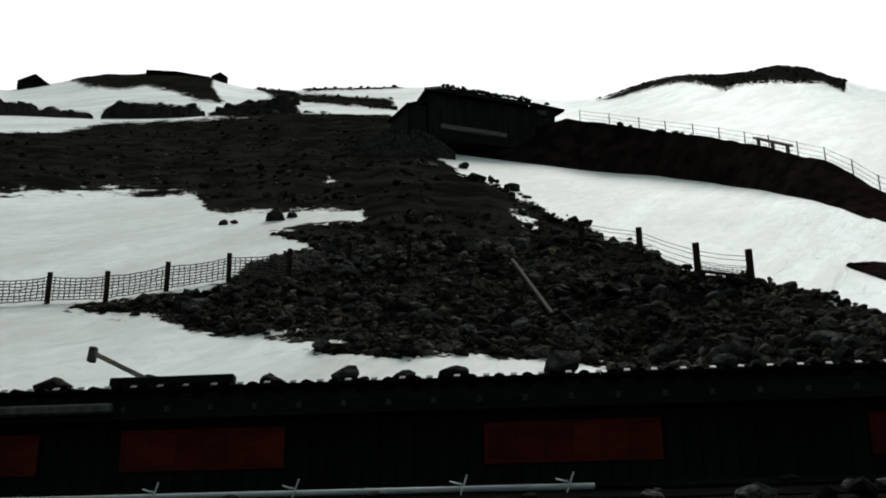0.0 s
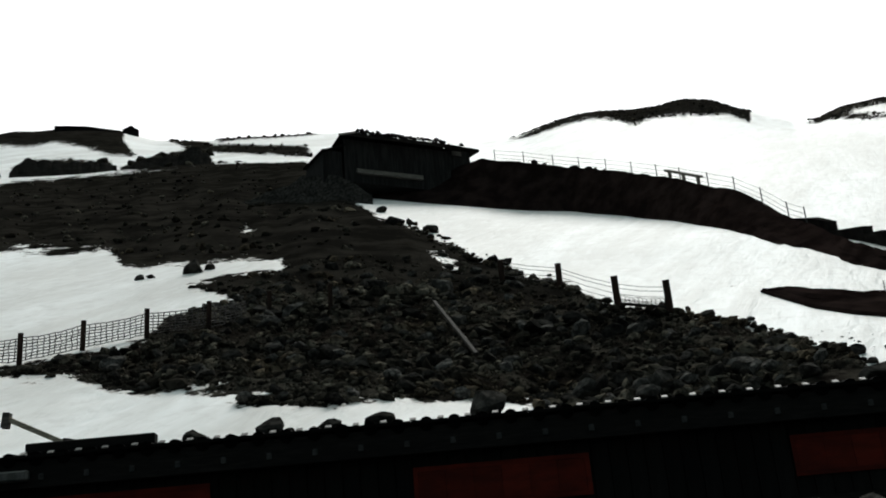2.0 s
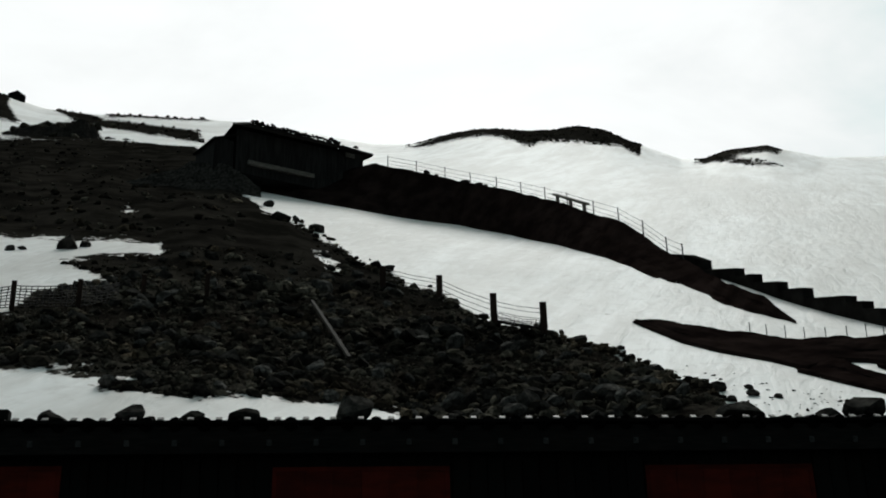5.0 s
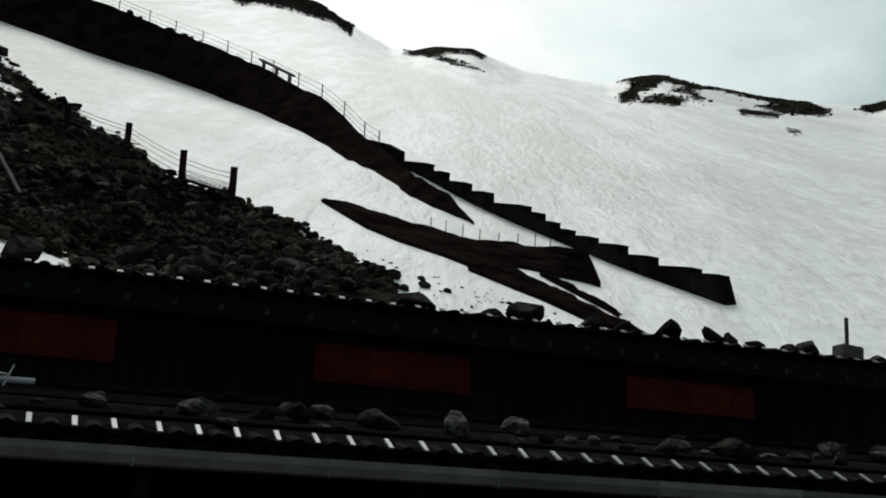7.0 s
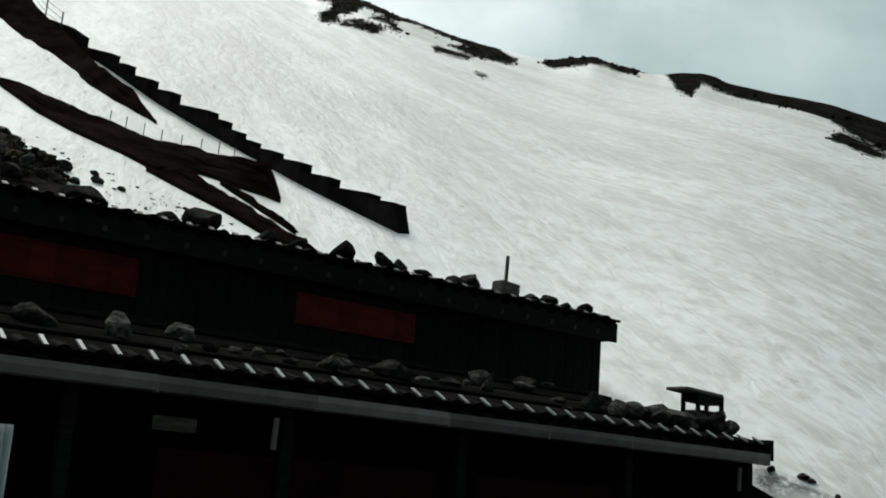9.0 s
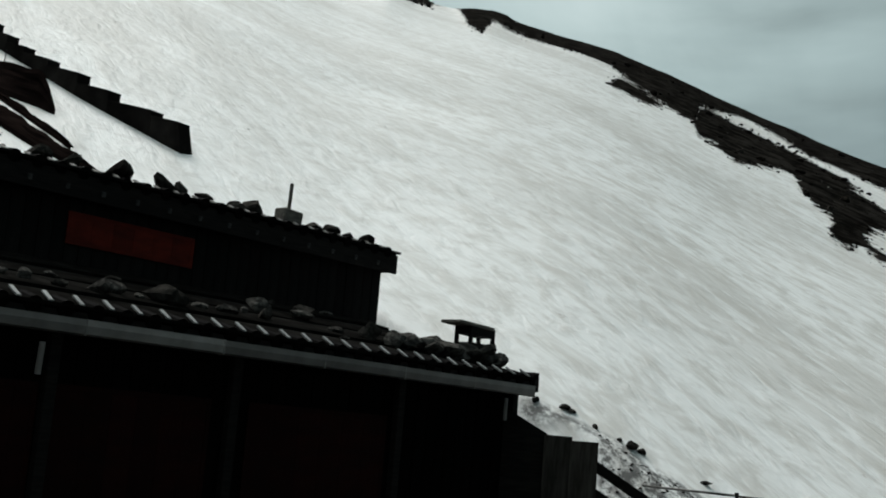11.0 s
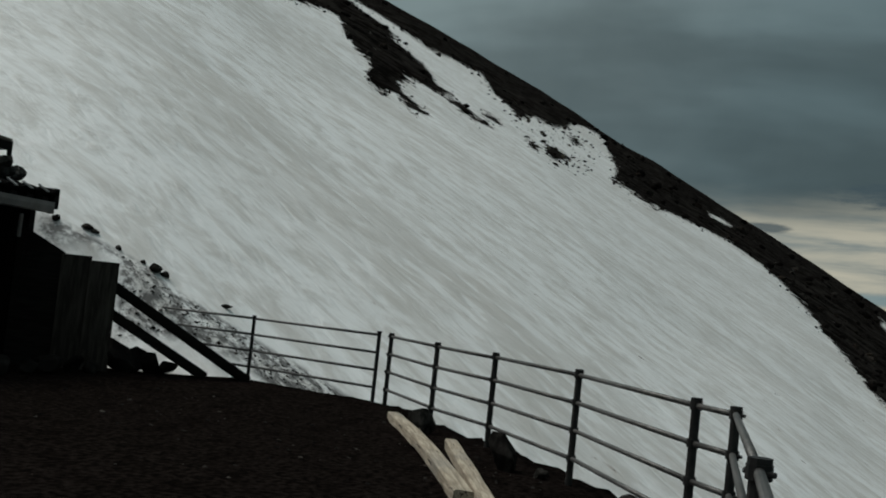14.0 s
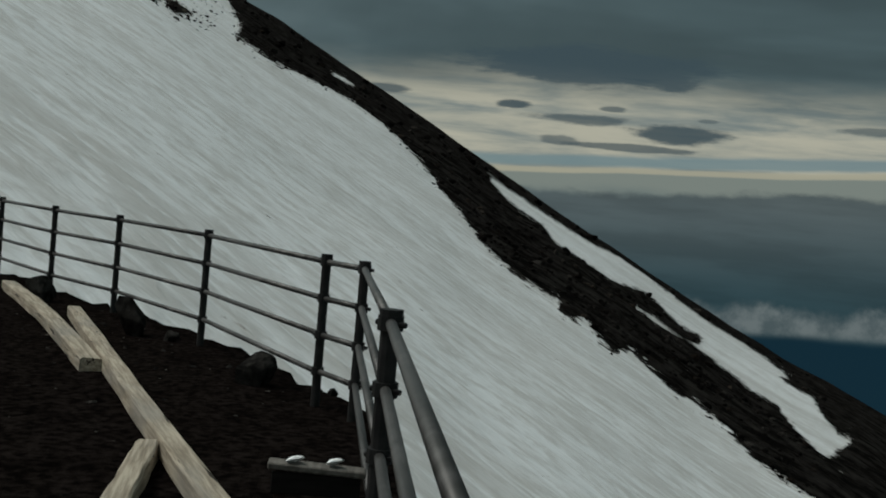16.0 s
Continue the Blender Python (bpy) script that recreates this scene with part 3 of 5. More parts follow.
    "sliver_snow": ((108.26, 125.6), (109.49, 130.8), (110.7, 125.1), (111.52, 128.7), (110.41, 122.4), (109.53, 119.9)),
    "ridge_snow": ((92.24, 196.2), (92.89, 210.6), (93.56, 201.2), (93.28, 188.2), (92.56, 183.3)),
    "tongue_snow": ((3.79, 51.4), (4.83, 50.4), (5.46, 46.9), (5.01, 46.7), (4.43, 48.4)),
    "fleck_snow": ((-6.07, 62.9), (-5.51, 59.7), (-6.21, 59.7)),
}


def survey(az, d):
    """Bearing and nearness, in degrees: the chart on which the outlines are compared."""
    return np.array((az, math.degrees(DROP / d)))


def inside_by(poly, a, w):
    """Signed distance of chart points to an outline, positive inside."""
    pts = np.array([survey(*p) for p in poly])
    best = np.full(a.shape, 1e9)
    inn = np.zeros(a.shape, bool)
    for (x0, y0), (x1, y1) in zip(pts, np.roll(pts, -1, axis=0)):
        dx, dy = x1 - x0, y1 - y0
        t = np.clip(((a - x0) * dx + (w - y0) * dy) / (dx * dx + dy * dy + 1e-9), 0, 1)
        best = np.minimum(best, np.hypot(a - x0 - t * dx, w - y0 - t * dy))
        if dy:
            hit = ((y0 > w) != (y1 > w)) & (a < x0 + (w - y0) / dy * dx)
            inn ^= hit
    return np.where(inn, best, -best)


GRID = []


def ground_top(x, y):
    """Height of the finished ground, lumps included."""
    az, ww, zz = GRID
    a = math.degrees(math.atan2(x, y))
    w = math.degrees(DROP / max(math.hypot(x, y), 0.5))
    i = min(max(int(np.searchsorted(-ww, -w)) - 1, 0), len(ww) - 2)
    j = min(max(int(np.searchsorted(az, a)) - 1, 0), len(az) - 2)
    t = (ww[i] - w) / (ww[i] - ww[i + 1])
    u = (a - az[j]) / (az[j + 1] - az[j])
    return float((zz[i, j] * (1 - u) + zz[i, j + 1] * u) * (1 - t) + (zz[i + 1, j] * (1 - u) + zz[i + 1, j + 1] * u) * t)


def far_fade(a, w):
    return np.where((a > -40) & (a < 128), 1.0, 0.0)


def build_ground():
    az = np.concatenate((np.arange(-180, -32, 3.0), np.arange(-32, 126, 0.22), np.arange(126, 180, 3.0)))
    near = np.linspace(DROP / 4.0, DROP / 16.0, 16)[:-1]
    mid = np.linspace(DROP / 16.0, DROP / RIDGE, 170)
    dist = list(DROP / np.concatenate((near, mid))) + [290, 305, 330, 370, 430, 520, 700, 1000, 1500, 2300, 3400, 4700]
    verts, aa, ww = [], [], []
    for d in dist:
        for a in az:
            r = radians(a)
            x, y = d * math.sin(r), d * math.cos(r)
            z = ground_z(x, y) if d < 600 else max(hill(x, y), -900.0)
            verts.append((x, y, z))
            aa.append(a)
            ww.append(math.degrees(DROP / d))
    n, rows = len(az), len(dist)
    faces = [(i * n + j, i * n + (j + 1) % n, (i + 1) * n + (j + 1) % n, (i + 1) * n + j) for i in range(rows - 1) for j in range(n)]
    c = len(verts)
    verts.append((0, 0, ground_z(0.1, 0.1) - 1.0))
    faces += [(c, (j + 1) % n, j) for j in range(n)]
    aa.append(0)
    ww.append(90)
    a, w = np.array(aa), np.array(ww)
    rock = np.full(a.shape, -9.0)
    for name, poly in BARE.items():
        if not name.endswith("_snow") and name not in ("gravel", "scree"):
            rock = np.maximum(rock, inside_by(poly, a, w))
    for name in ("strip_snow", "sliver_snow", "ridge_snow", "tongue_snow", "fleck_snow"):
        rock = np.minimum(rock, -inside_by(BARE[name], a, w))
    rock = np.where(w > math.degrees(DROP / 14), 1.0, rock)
    far = np.where(w < math.degrees(DROP / 500), 1.0, 0.0)
    # bare rock stands rough and a little proud of the snow
    lump = np.clip(rock / 0.35, 0, 1) * far_fade(a, w)
    for i in np.nonzero(lump > 0.01)[0]:
        x, y, z = verts[i]
        d = math.hypot(x, y)
        if 22 < d < 400:
            amp = (0.12 + 0.0042 * d) * (0.4 if aa[i] > 58 else 1.0)
            s = 9.0 / (20 + d)
            verts[i] = (x, y, z + lump[i] * amp * (noise.noise(Vector((x * s * 2.0, y * s * 2.0, 1.0))) + 0.7 * noise.noise(Vector((x * s * 5.0, y * s * 5.0, 7.0))) + 0.25))
    GRID.extend((az, np.array(ww[:: len(az)][: len(dist)]), np.array([v[2] for v in verts[: len(az) * len(dist)]]).reshape(len(dist), len(az))))
    me = bpy.data.meshes.new("ground")
    me.from_pydata(verts, [], faces)
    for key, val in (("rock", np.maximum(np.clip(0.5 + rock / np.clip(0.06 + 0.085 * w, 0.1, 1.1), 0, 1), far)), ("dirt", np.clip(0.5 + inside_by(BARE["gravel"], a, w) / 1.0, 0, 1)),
                     ("brown", np.clip((a - 42) / 14, 0, 0.75)), ("ash", np.clip((12.2 - w) / 1.8, 0, 1) * np.clip((26 - a) / 6, 0, 1)), ("groove", np.clip(1.0 - (a - 40) / 28, 0.12, 1.0))):
        at = me.attributes.new(key, "FLOAT", "POINT")
        at.data.foreach_set("value", val.astype(np.float32))
    me.materials.append(M["terrain"])
    me.polygons.foreach_set("use_smooth", [True] * len(me.polygons))
    me.update()
    return tagged(new("ground", me), "steep volcano slope of old snow with bare dark scoria", "ground", kind="structure")


build_ground()


# ---- terrace ----
RAIL_A = ((19.8, 11.0), (19.32, 9.65), (18.95, 8.6), (18.1, 6.4), (16.87, 3.95))
RAIL_B = ((16.62, 3.7), (14.5, 2.6), (13.1, 1.65), (11.0, 0.56), (8.3, -0.43), (7.79, -0.665))
RAIL_C = ((7.79, -0.665), (4.55, -0.512), (1.3, -0.315), (-1.9, -0.25))


def build_terrace():
    bm = bmesh.new()
    line = [Vector((x, y, 0)) for x, y in (*RAIL_A, *RAIL_B, *RAIL_C[1:])]
    rng = random.Random(5)
    outer = []
    for i in range(len(line) - 1):
        a, b = line[i], line[i + 1]
        t = (b - a).normalized()
        nrm = Vector((-t.y, t.x, 0))
        n = max(int((b - a).length / 0.22), 1)
        for k in range(n):
            p = a.lerp(b, k / n)
            outer.append(p + nrm * (0.26 + rng.uniform(-0.05, 0.07)) + Vector((0, 0, rng.uniform(-0.02, 0.03))))
    rim = [*outer, Vector((-12, -0.6, 0)), Vector((-40, -0.6, 0)), Vector((-44, 16, 0)), flat(15.2, 19)]
    top = [bm.verts.new(p) for p in rim]
    bot = [bm.verts.new(p + Vector((0, 0, -6))) for p in rim]
    f = bm.faces.new(top)
    for i in range(len(rim)):
        j = (i + 1) % len(rim)
        bm.faces.new((top[i], bot[i], bot[j], top[j]))
    bmesh.ops.recalc_face_normals(bm, faces=bm.faces)
    bmesh.ops.triangulate(bm, faces=[q for q in bm.faces if len(q.verts) > 4])
    ob = mesh_object("pavement", bm, M["trodden"])
    return tagged(ob, "trodden dark scoria terrace beside the hut", "terrace", kind="structure")


build_terrace()


def island_material(name, a, b, rough=0.95):
    q = material(name, rough)
    rnd = q.n("ShaderNodeNewGeometry").outputs["Random Per Island"]
    f = q.noise(q.pos, 7.0, 5, 0.65)
    c = q.mix(q.math("POWER", rnd, 1.9), a, b)
    zone = q.step(q.noise(q.pos, 0.16, 4, 0.6), 0.36, 0.64, 0.6, 1.5)
    c = q.mix(1.0, c, zone, "MULTIPLY")
    rust = q.math("MULTIPLY", q.step(q.noise(q.pos, 0.31, 3, 0.5), 0.52, 0.66), 0.3)
    c = q.mix(rust, c, q.mix(1.0, c, (1.35, 0.95, 0.62), "MULTIPLY"))
    c = q.mix(q.step(f, 0.4, 0.7), c, tuple(x * 0.5 for x in a))
    q.put(q.b.inputs["Base Color"], c)
    q.b.inputs["Specular IOR Level"].default_value = 0.0
    bump(q, f, 0.6, 0.06)
    return q.m


M["rubble"] = island_material("loose_lava_rubble", (0.015, 0.0135, 0.0112), (0.135, 0.118, 0.092))
M["ridge"] = island_material("dark_ridge_rock", (0.005, 0.0045, 0.0042), (0.038, 0.034, 0.030))
M["pebbles"] = island_material("loose_scoria_pebbles", (0.010, 0.009, 0.0085), (0.10, 0.09, 0.08))


def scatter_mesh(name, places, mat, label, category):
    """Many small stones in one mesh; places are position, size and turn."""
    verts, faces = [], []
    rng = random.Random(len(places))
    for p, s, turn in places:
        vs, fs = PEBBLES[rng.randrange(len(PEBBLES))]
        c, sn = math.cos(turn), math.sin(turn)
        sx, sy, sz = s * rng.uniform(0.8, 1.3), s * rng.uniform(0.7, 1.1), s * rng.uniform(0.7, 1.2)
        o = len(verts)
        for v in vs:
            x, y = v.x * sx, v.y * sy
            verts.append((p[0] + x * c - y * sn, p[1] + x * sn + y * c, p[2] + v.z * sz))
        faces += [[i + o for i in f] for f in fs]
    me = bpy.data.meshes.new(name)
    me.from_pydata(verts, [], faces)
    me.materials.append(mat)
    return tagged(new(name, me), label, category, kind="stuff")


def stone(name, p, size, turn, mesh, parent=None, tilt=0.0, squash=(1, 1, 1)):
    ob = new(name, mesh)
    ob.matrix_world = Matrix.Translation(p) @ pose(0, 0, 0, tilt, tilt * 0.5, turn) @ Matrix.Diagonal((size * squash[0], size * squash[1], size * squash[2], 1))
    if parent:
        ob.parent = parent
    return ob


def stone_mesh(mesh, mat):
    me = mesh.copy()
    me.materials.clear()
    me.materials.append(mat)
    return me


GREY = [stone_mesh(m, M["lava_grey"]) for m in ROCKS]


# ---- railing round the terrace ----
def build_railing(line, r_post, r_rail, heights, name, label, collars=False, near=False):
    rail = thing(name, Matrix.Translation((line[0][0], line[0][1], 0)), label, "railing", "railings of the terrace")
    inv = Vector((line[0][0], line[0][1], 0))
    posts = [Vector((x, y, 0)) - inv for x, y in line]
    for i, p in enumerate(posts):
        if name == "terrace_railing" and line is RAIL_C and i == 0:
            continue
        rp = r_post * (1.08 if near and i > 0 else 1.0)
        bm = rod(p + Vector((0, 0, -0.1)), p + Vector((0, 0, 1.08)), rp, 10)
        po = part("post", bm, M["post_dark"], rail, smooth=False)
        part("cap", rod(p + Vector((0, 0, 1.075)), p + Vector((0, 0, 1.105)), rp * 1.25, 10), M["post_dark"], po)
        if collars:
            for h in heights:
                c = bmesh.new()
                add_rod(c, p + Vector((0, 0, h - 0.03)), p + Vector((0, 0, h + 0.03)), rp * 1.35, 10)
                add_rod(c, p + Vector((-0.06, -0.055, h)), p + Vector((0.02, 0.055, h)), 0.012, 6)
                part("clamp", c, M["post_dark"], po)
    for a, b in zip(posts, posts[1:]):
        for h in heights:
            sag = Vector((0, 0, random.Random(int(a.x * 100 + h * 10)).uniform(-0.008, 0.008)))
            part("pipe", rod(a + Vector((0, 0, h)), b + Vector((0, 0, h)) + sag, r_rail, 10), M["rail"], rail, smooth=True)
    return rail


H4 = (1.05, 0.785, 0.52, 0.255)
build_railing(RAIL_A, 0.030, 0.020, H4, "terrace_railing", "galvanised pipe railing at the far end of the terrace")
build_railing(RAIL_B, 0.033, 0.021, H4, "terrace_railing", "galvanised pipe railing with four rails along the terrace", collars=True)
build_railing(RAIL_C, 0.036, 0.0225, H4, "terrace_railing", "galvanised pipe railing with clamps beside the viewer", collars=True, near=True)


# ---- loose things on the terrace ----
def ray_floor(az, d, z=0.0):
    p = bearing(az) * d
    return Vector((p.x, p.y, z))


def timber(a, b, w, h, label, sag=0.0):
    """A weathered squared timber with worn, slightly bent edges."""
    a, b = Vector(a), Vector(b)
    d = b - a
    n = 14
    bm = bmesh.new()
    rng = random.Random(int(d.length * 1000))
    rings = []
    for i in range(n + 1):
        t = i / n
        c = Vector((d.length * (t - 0.5), 0.03 * math.sin(t * 3.1 + d.length), sag * math.sin(math.pi * t)))
        ring = []
        for sy, sz in ((-1, -1), (-1, 0.75), (-0.8, 1), (0.8, 1), (1, 0.75), (1, -1)):
            ring.append(bm.verts.new(c + Vector((rng.uniform(-0.01, 0.01), sy * w / 2 + rng.uniform(-0.006, 0.006), sz * h / 2 + rng.uniform(-0.005, 0.005)))))
        rings.append(ring)
    for r0, r1 in zip(rings, rings[1:]):
        for k in range(6):
            bm.faces.new((r0[k], r0[(k + 1) % 6], r1[(k + 1) % 6], r1[k]))
    bm.faces.new(rings[0])
    bm.faces.new(list(reversed(rings[-1])))
    bmesh.ops.recalc_face_normals(bm, faces=bm.faces)
    ob = mesh_object("timber_beam", bm, M["wood_pale"])
    ob.matrix_world = Matrix.Translation((a + b) / 2) @ d.to_track_quat("X", "Z").to_matrix().to_4x4()
    return tagged(ob, label, "timber", "timbers on the terrace")


timber(ray_floor(78.0, 15.2, 0.06), ray_floor(82.0, 9.2, 0.06), 0.16, 0.11, "weathered pale squared timber lying on dark scoria", 0.03)
timber(ray_floor(80.9, 12.7, 0.06), ray_floor(90.4, 4.7, 0.10), 0.135, 0.11, "long weathered pale timber lying across the terrace")
timber(ray_floor(84.85, 6.4, 0.07), ray_floor(82.9, 4.2, 0.07), 0.125, 0.11, "short split pale timber end on the terrace")

for az, d, s, k in ((79.4, 14.1, 0.46, 2), (83.8, 11.5, 0.50, 5), (90.0, 9.0, 0.44, 8), (85.6, 11.2, 0.18, 1), (93.8, 8.7, 0.12, 3)):
    ob = stone("edge_stone", ray_floor(az, d, s * 0.3), s, az * 7, ROCKS[k], squash=(1.1, 0.9, 1.25))
    tagged(ob, "blocky dark lava stone at the terrace edge", "stone", "stones along the terrace edge")

step_box = thing("plank_bench", Matrix.Translation(ray_floor(93.4, 4.95)) @ pose(0, 0, 0, 0, 0, -4), "low dark plank bench with lumps of old snow", "bench")
part("plank", box((0.10, 0.42, 0.03), pose(0.0, 0, 0.36, 2.5), 0.006), M["wood_grey"], step_box)
part("front_board", box((0.03, 0.38, 0.09), pose(-0.025, 0, 0.295), 0.004), M["wood_dark"], step_box)
for y in (-0.15, 0.15):
    part("leg", box((0.05, 0.05, 0.35), pose(0.0, y, 0.17), 0.004), M["wood_brown"], step_box)
for y, s in ((0.10, 0.13), (-0.07, 0.12)):
    ob = stone("snow_lump", ray_floor(93.4 - y * 11.5, 4.95, 0.395), s, 40, stone_mesh(ROCKS[5], M["snowlump"]), squash=(0.9, 1.0, 0.4))
    tagged(ob, "small lump of old snow on a plank", "snow lump")

rng = random.Random(11)
peb = []
while len(peb) < 900:
    az, d = rng.uniform(58, 98), 4.5 + 15 * rng.random() ** 1.4
    p = ray_floor(az, d)
    q = Vector((p.x, p.y, 0))
    edge_y = np.interp(p.x, [c[0] for c in (*reversed(RAIL_C), *reversed(RAIL_B), *reversed(RAIL_A))], [c[1] for c in (*reversed(RAIL_C), *reversed(RAIL_B), *reversed(RAIL_A))])
    if p.y > edge_y + 0.05 and p.dot(BACK) < 10.5:
        peb.append(((p.x, p.y, 0.005), 0.018 + 0.09 * rng.random() ** 4, rng.uniform(0, 6)))
scatter_mesh("scoria_pebbles", peb, M["pebbles"], "scattered scoria pebbles on the trodden terrace", "pebbles")


# ---- huts ----
TURN = -5.7


def hut_m(e, b, z):
    return Matrix.Translation(flat(e, b, z)) @ pose(0, 0, 0, 0, 0, TURN)


def boards(parent, e0, e1, b, z0, z1, mat, width=0.24, name="board"):
    """A wall face of upright boards with open joints."""
    n = int((e1 - e0) / width)
    w = (e1 - e0) / n
    me = None
    for i in range(n):
        if me is None:
            bm = box((w - 0.012, 0.025, z1 - z0), None, 0.003)
            me = bpy.data.meshes.new(name)
            bm.to_mesh(me)
            bm.free()
            me.materials.append(mat)
        ob = new(name, me)
        ob.parent = parent
        ob.matrix_world = hut_m(e0 + (i + 0.5) * w, b + 0.004 * (i % 3), (z0 + z1) / 2)


def hut_part(name, parent, e0, e1, b0, b1, z0, z1, mat, label="", bevel=0.006):
    ob = part(name, box((e1 - e0, b1 - b0, z1 - z0), None, bevel), mat, parent, label)
    ob.matrix_world = hut_m((e0 + e1) / 2, (b0 + b1) / 2, (z0 + z1) / 2)
    return ob


def shutter(parent, e0, e1, b, z0, z1, boards_n=5, mat="red"):
    """A red painted shutter: a frame with boards."""
    fr = bmesh.new()
    w, h = e1 - e0, z1 - z0
    for x, y, sx, sy in ((0, h / 2 - 0.03, w, 0.06), (0, -h / 2 + 0.03, w, 0.06), (-w / 2 + 0.03, 0, 0.06, h - 0.12), (w / 2 - 0.03, 0, 0.06, h - 0.12)):
        add_box(fr, (sx, 0.026, sy), pose(x, 0.009, y))
    sh = part("shutter", fr, M[mat], parent, "faded red painted shutter")
    sh.matrix_world = hut_m((e0 + e1) / 2, b, (z0 + z1) / 2)
    bw = (w - 0.12) / boards_n
    for i in range(boards_n):
        pn = part("panel", box((bw - 0.003, 0.02, h - 0.122), pose(-w / 2 + 0.06 + (i + 0.5) * bw, 0.012, 0), 0.002), M[mat], sh)
    return sh


def roof(parent, e0, e1, b_eave, depth, z_eave, pitch, courses, pitch_w, cap, metal="steel"):
    """Roof of overlapping slabs in courses, with bright metal caps along the eave."""
    run = depth / courses
    t = math.tan(radians(pitch))
    length = e1 - e0
    for c in range(courses):
        n = max(int(length / 1.52), 1)
        w = length / n
        me = None
        for i in range(n):
            if me is None:
                bm = box((w - 0.008, run + 0.08, 0.045), pose(0, 0, 0, pitch - 1.6), 0.005)
                me = bpy.data.meshes.new("roof_slab")
                bm.to_mesh(me)
                bm.free()
                me.materials.append(M["roof"])
            ob = new("roof_slab", me)
            ob.parent = parent
            b = b_eave + (c + 0.5) * run
            ob.matrix_world = hut_m(e0 + (i + 0.5) * w, b, z_eave + (b - b_eave) * t + 0.012 * (c % 2))
    n = int(length / pitch_w)
    cb = box((cap[0], cap[1], 0.025), pose(0, cap[1] * 0.45, 0.03 + cap[1] * 0.2, 30), 0.006)
    cm = bpy.data.meshes.new("eave_cap")
    cb.to_mesh(cm)
    cb.free()
    cm.materials.append(M[metal])
    roll = bmesh.new()
    bmesh.ops.create_cone(roll, cap_ends=True, segments=10, radius1=0.10, radius2=0.10, depth=0.30, matrix=pose(0, 0.15, 0.0, 90 + pitch))
    rm = bpy.data.meshes.new("eave_tile")
    roll.to_mesh(rm)
    roll.free()
    # eave tiles take the same shade-blackened colour as the front wall
    rm.materials.append(M["wall_shaded"])
    rng = random.Random(n)
    for i in range(n):
        e = e0 + (i + 0.5) * pitch_w
        ob = new("eave_cap", cm)
        ob.parent = parent
        ob.matrix_world = hut_m(e + rng.uniform(-0.015, 0.015), b_eave - 0.02, z_eave + 0.02) @ pose(0, 0, 0, 0, 0, rng.uniform(-2, 2))
        ob = new("eave_tile", rm)
        ob.parent = parent
        ob.matrix_world = hut_m(e + pitch_w / 2, b_eave - 0.015, z_eave + 0.01)


def roof_z(b, b_eave, z_eave, pitch):
    return z_eave + (b - b_eave) * math.tan(radians(pitch)) + 0.03


# front hut
FE, FB, FZ, FP = 15.35, 10.85, 2.66, 13.5
front_hut = thing("front_hut", Matrix.Translation(flat(0, 13, 0)), "low dark wooden mountain hut with slab roof and gutter", "hut")
hut_part("wall", front_hut, -20, 15.18, 11.17, 15.2, 0, 2.62, M["wall_shaded"], "dark stained timber wall")
boards(front_hut, -6.0, 15.18, 11.15, 0.05, 2.55, M["wall_shaded"])
roof(front_hut, -16.2, FE, FB, 4.5, FZ, FP, 4, 0.38, (0.055, 0.22))
hut_part("fascia", front_hut, -16.2, FE - 0.04, FB + 0.03, FB + 0.07, FZ - 0.26, FZ - 0.03, M["wood_dark"], "dark fascia board")
hut_part("barge_board", front_hut, FE - 0.06, FE - 0.02, FB + 0.08, FB + 4.3, FZ - 0.22, FZ + 0.02, M["wood_dark"])
for i, (e0, e1) in enumerate(((-16.2, -12.0), (-12.0, -8.0), (-8.0, -4.0), (-4.0, -1.0), (-1.0, 1.25), (1.25, 3.1), (3.1, 4.9), (4.9, 6.8), (6.8, 8.7), (8.7, 10.4), (10.4, 12.0), (12.0, 13.6), (13.6, 15.2))):
    bm = bmesh.new()
    w = e1 - e0
    prof = [(0.06, 0.09), (-0.055, 0.09), (-0.068, 0.02), (-0.05, -0.065), (0.0, -0.085), (0.05, -0.06), (0.06, 0.0)]
    rings = [[bm.verts.new((x, y, z)) for y, z in prof] for x in (-w / 2 + 0.004, w / 2 - 0.004)]
    for k in range(len(prof)):
        bm.faces.new((rings[0][k], rings[0][(k + 1) % len(prof)], rings[1][(k + 1) % len(prof)], rings[1][k]))
    bm.faces.new(rings[0])
    bm.faces.new(list(reversed(rings[1])))
    bmesh.ops.recalc_face_normals(bm, faces=bm.faces)
    gt = part("gutter", bm, M["gutter"], front_hut, "grey rain gutter")
    gt.matrix_world = hut_m((e0 + e1) / 2, FB - 0.06, 2.46 - 0.003 * (i % 2))
    jb = box((0.022, 0.133, 0.18), None, 0.006)
    j = part("gutter_joint", jb, M["gutter"], gt)
    j.matrix_world = hut_m(e1, FB - 0.06, 2.46)
for e, z0, z1 in ((6.35, 1.92, 2.26), (14.55, 1.95, 2.3)):
    ob = part("downpipe_stub", rod((0, 0, 0), (0.01, 0, z1 - z0), 0.032, 10), M["gutter"], front_hut, "short grey downpipe stub")
    ob.matrix_world = hut_m(e, FB - 0.03, z0)
# shutters under the eave, in red darkened to stand for shade
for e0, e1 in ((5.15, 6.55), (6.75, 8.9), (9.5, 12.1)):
    shutter(front_hut, e0, e1, 11.10, 0.1, 1.85, 6, "red_shaded")
for e in (-1.2, 1.4, 4.15, 6.65, 9.2, 12.3, 15.1):
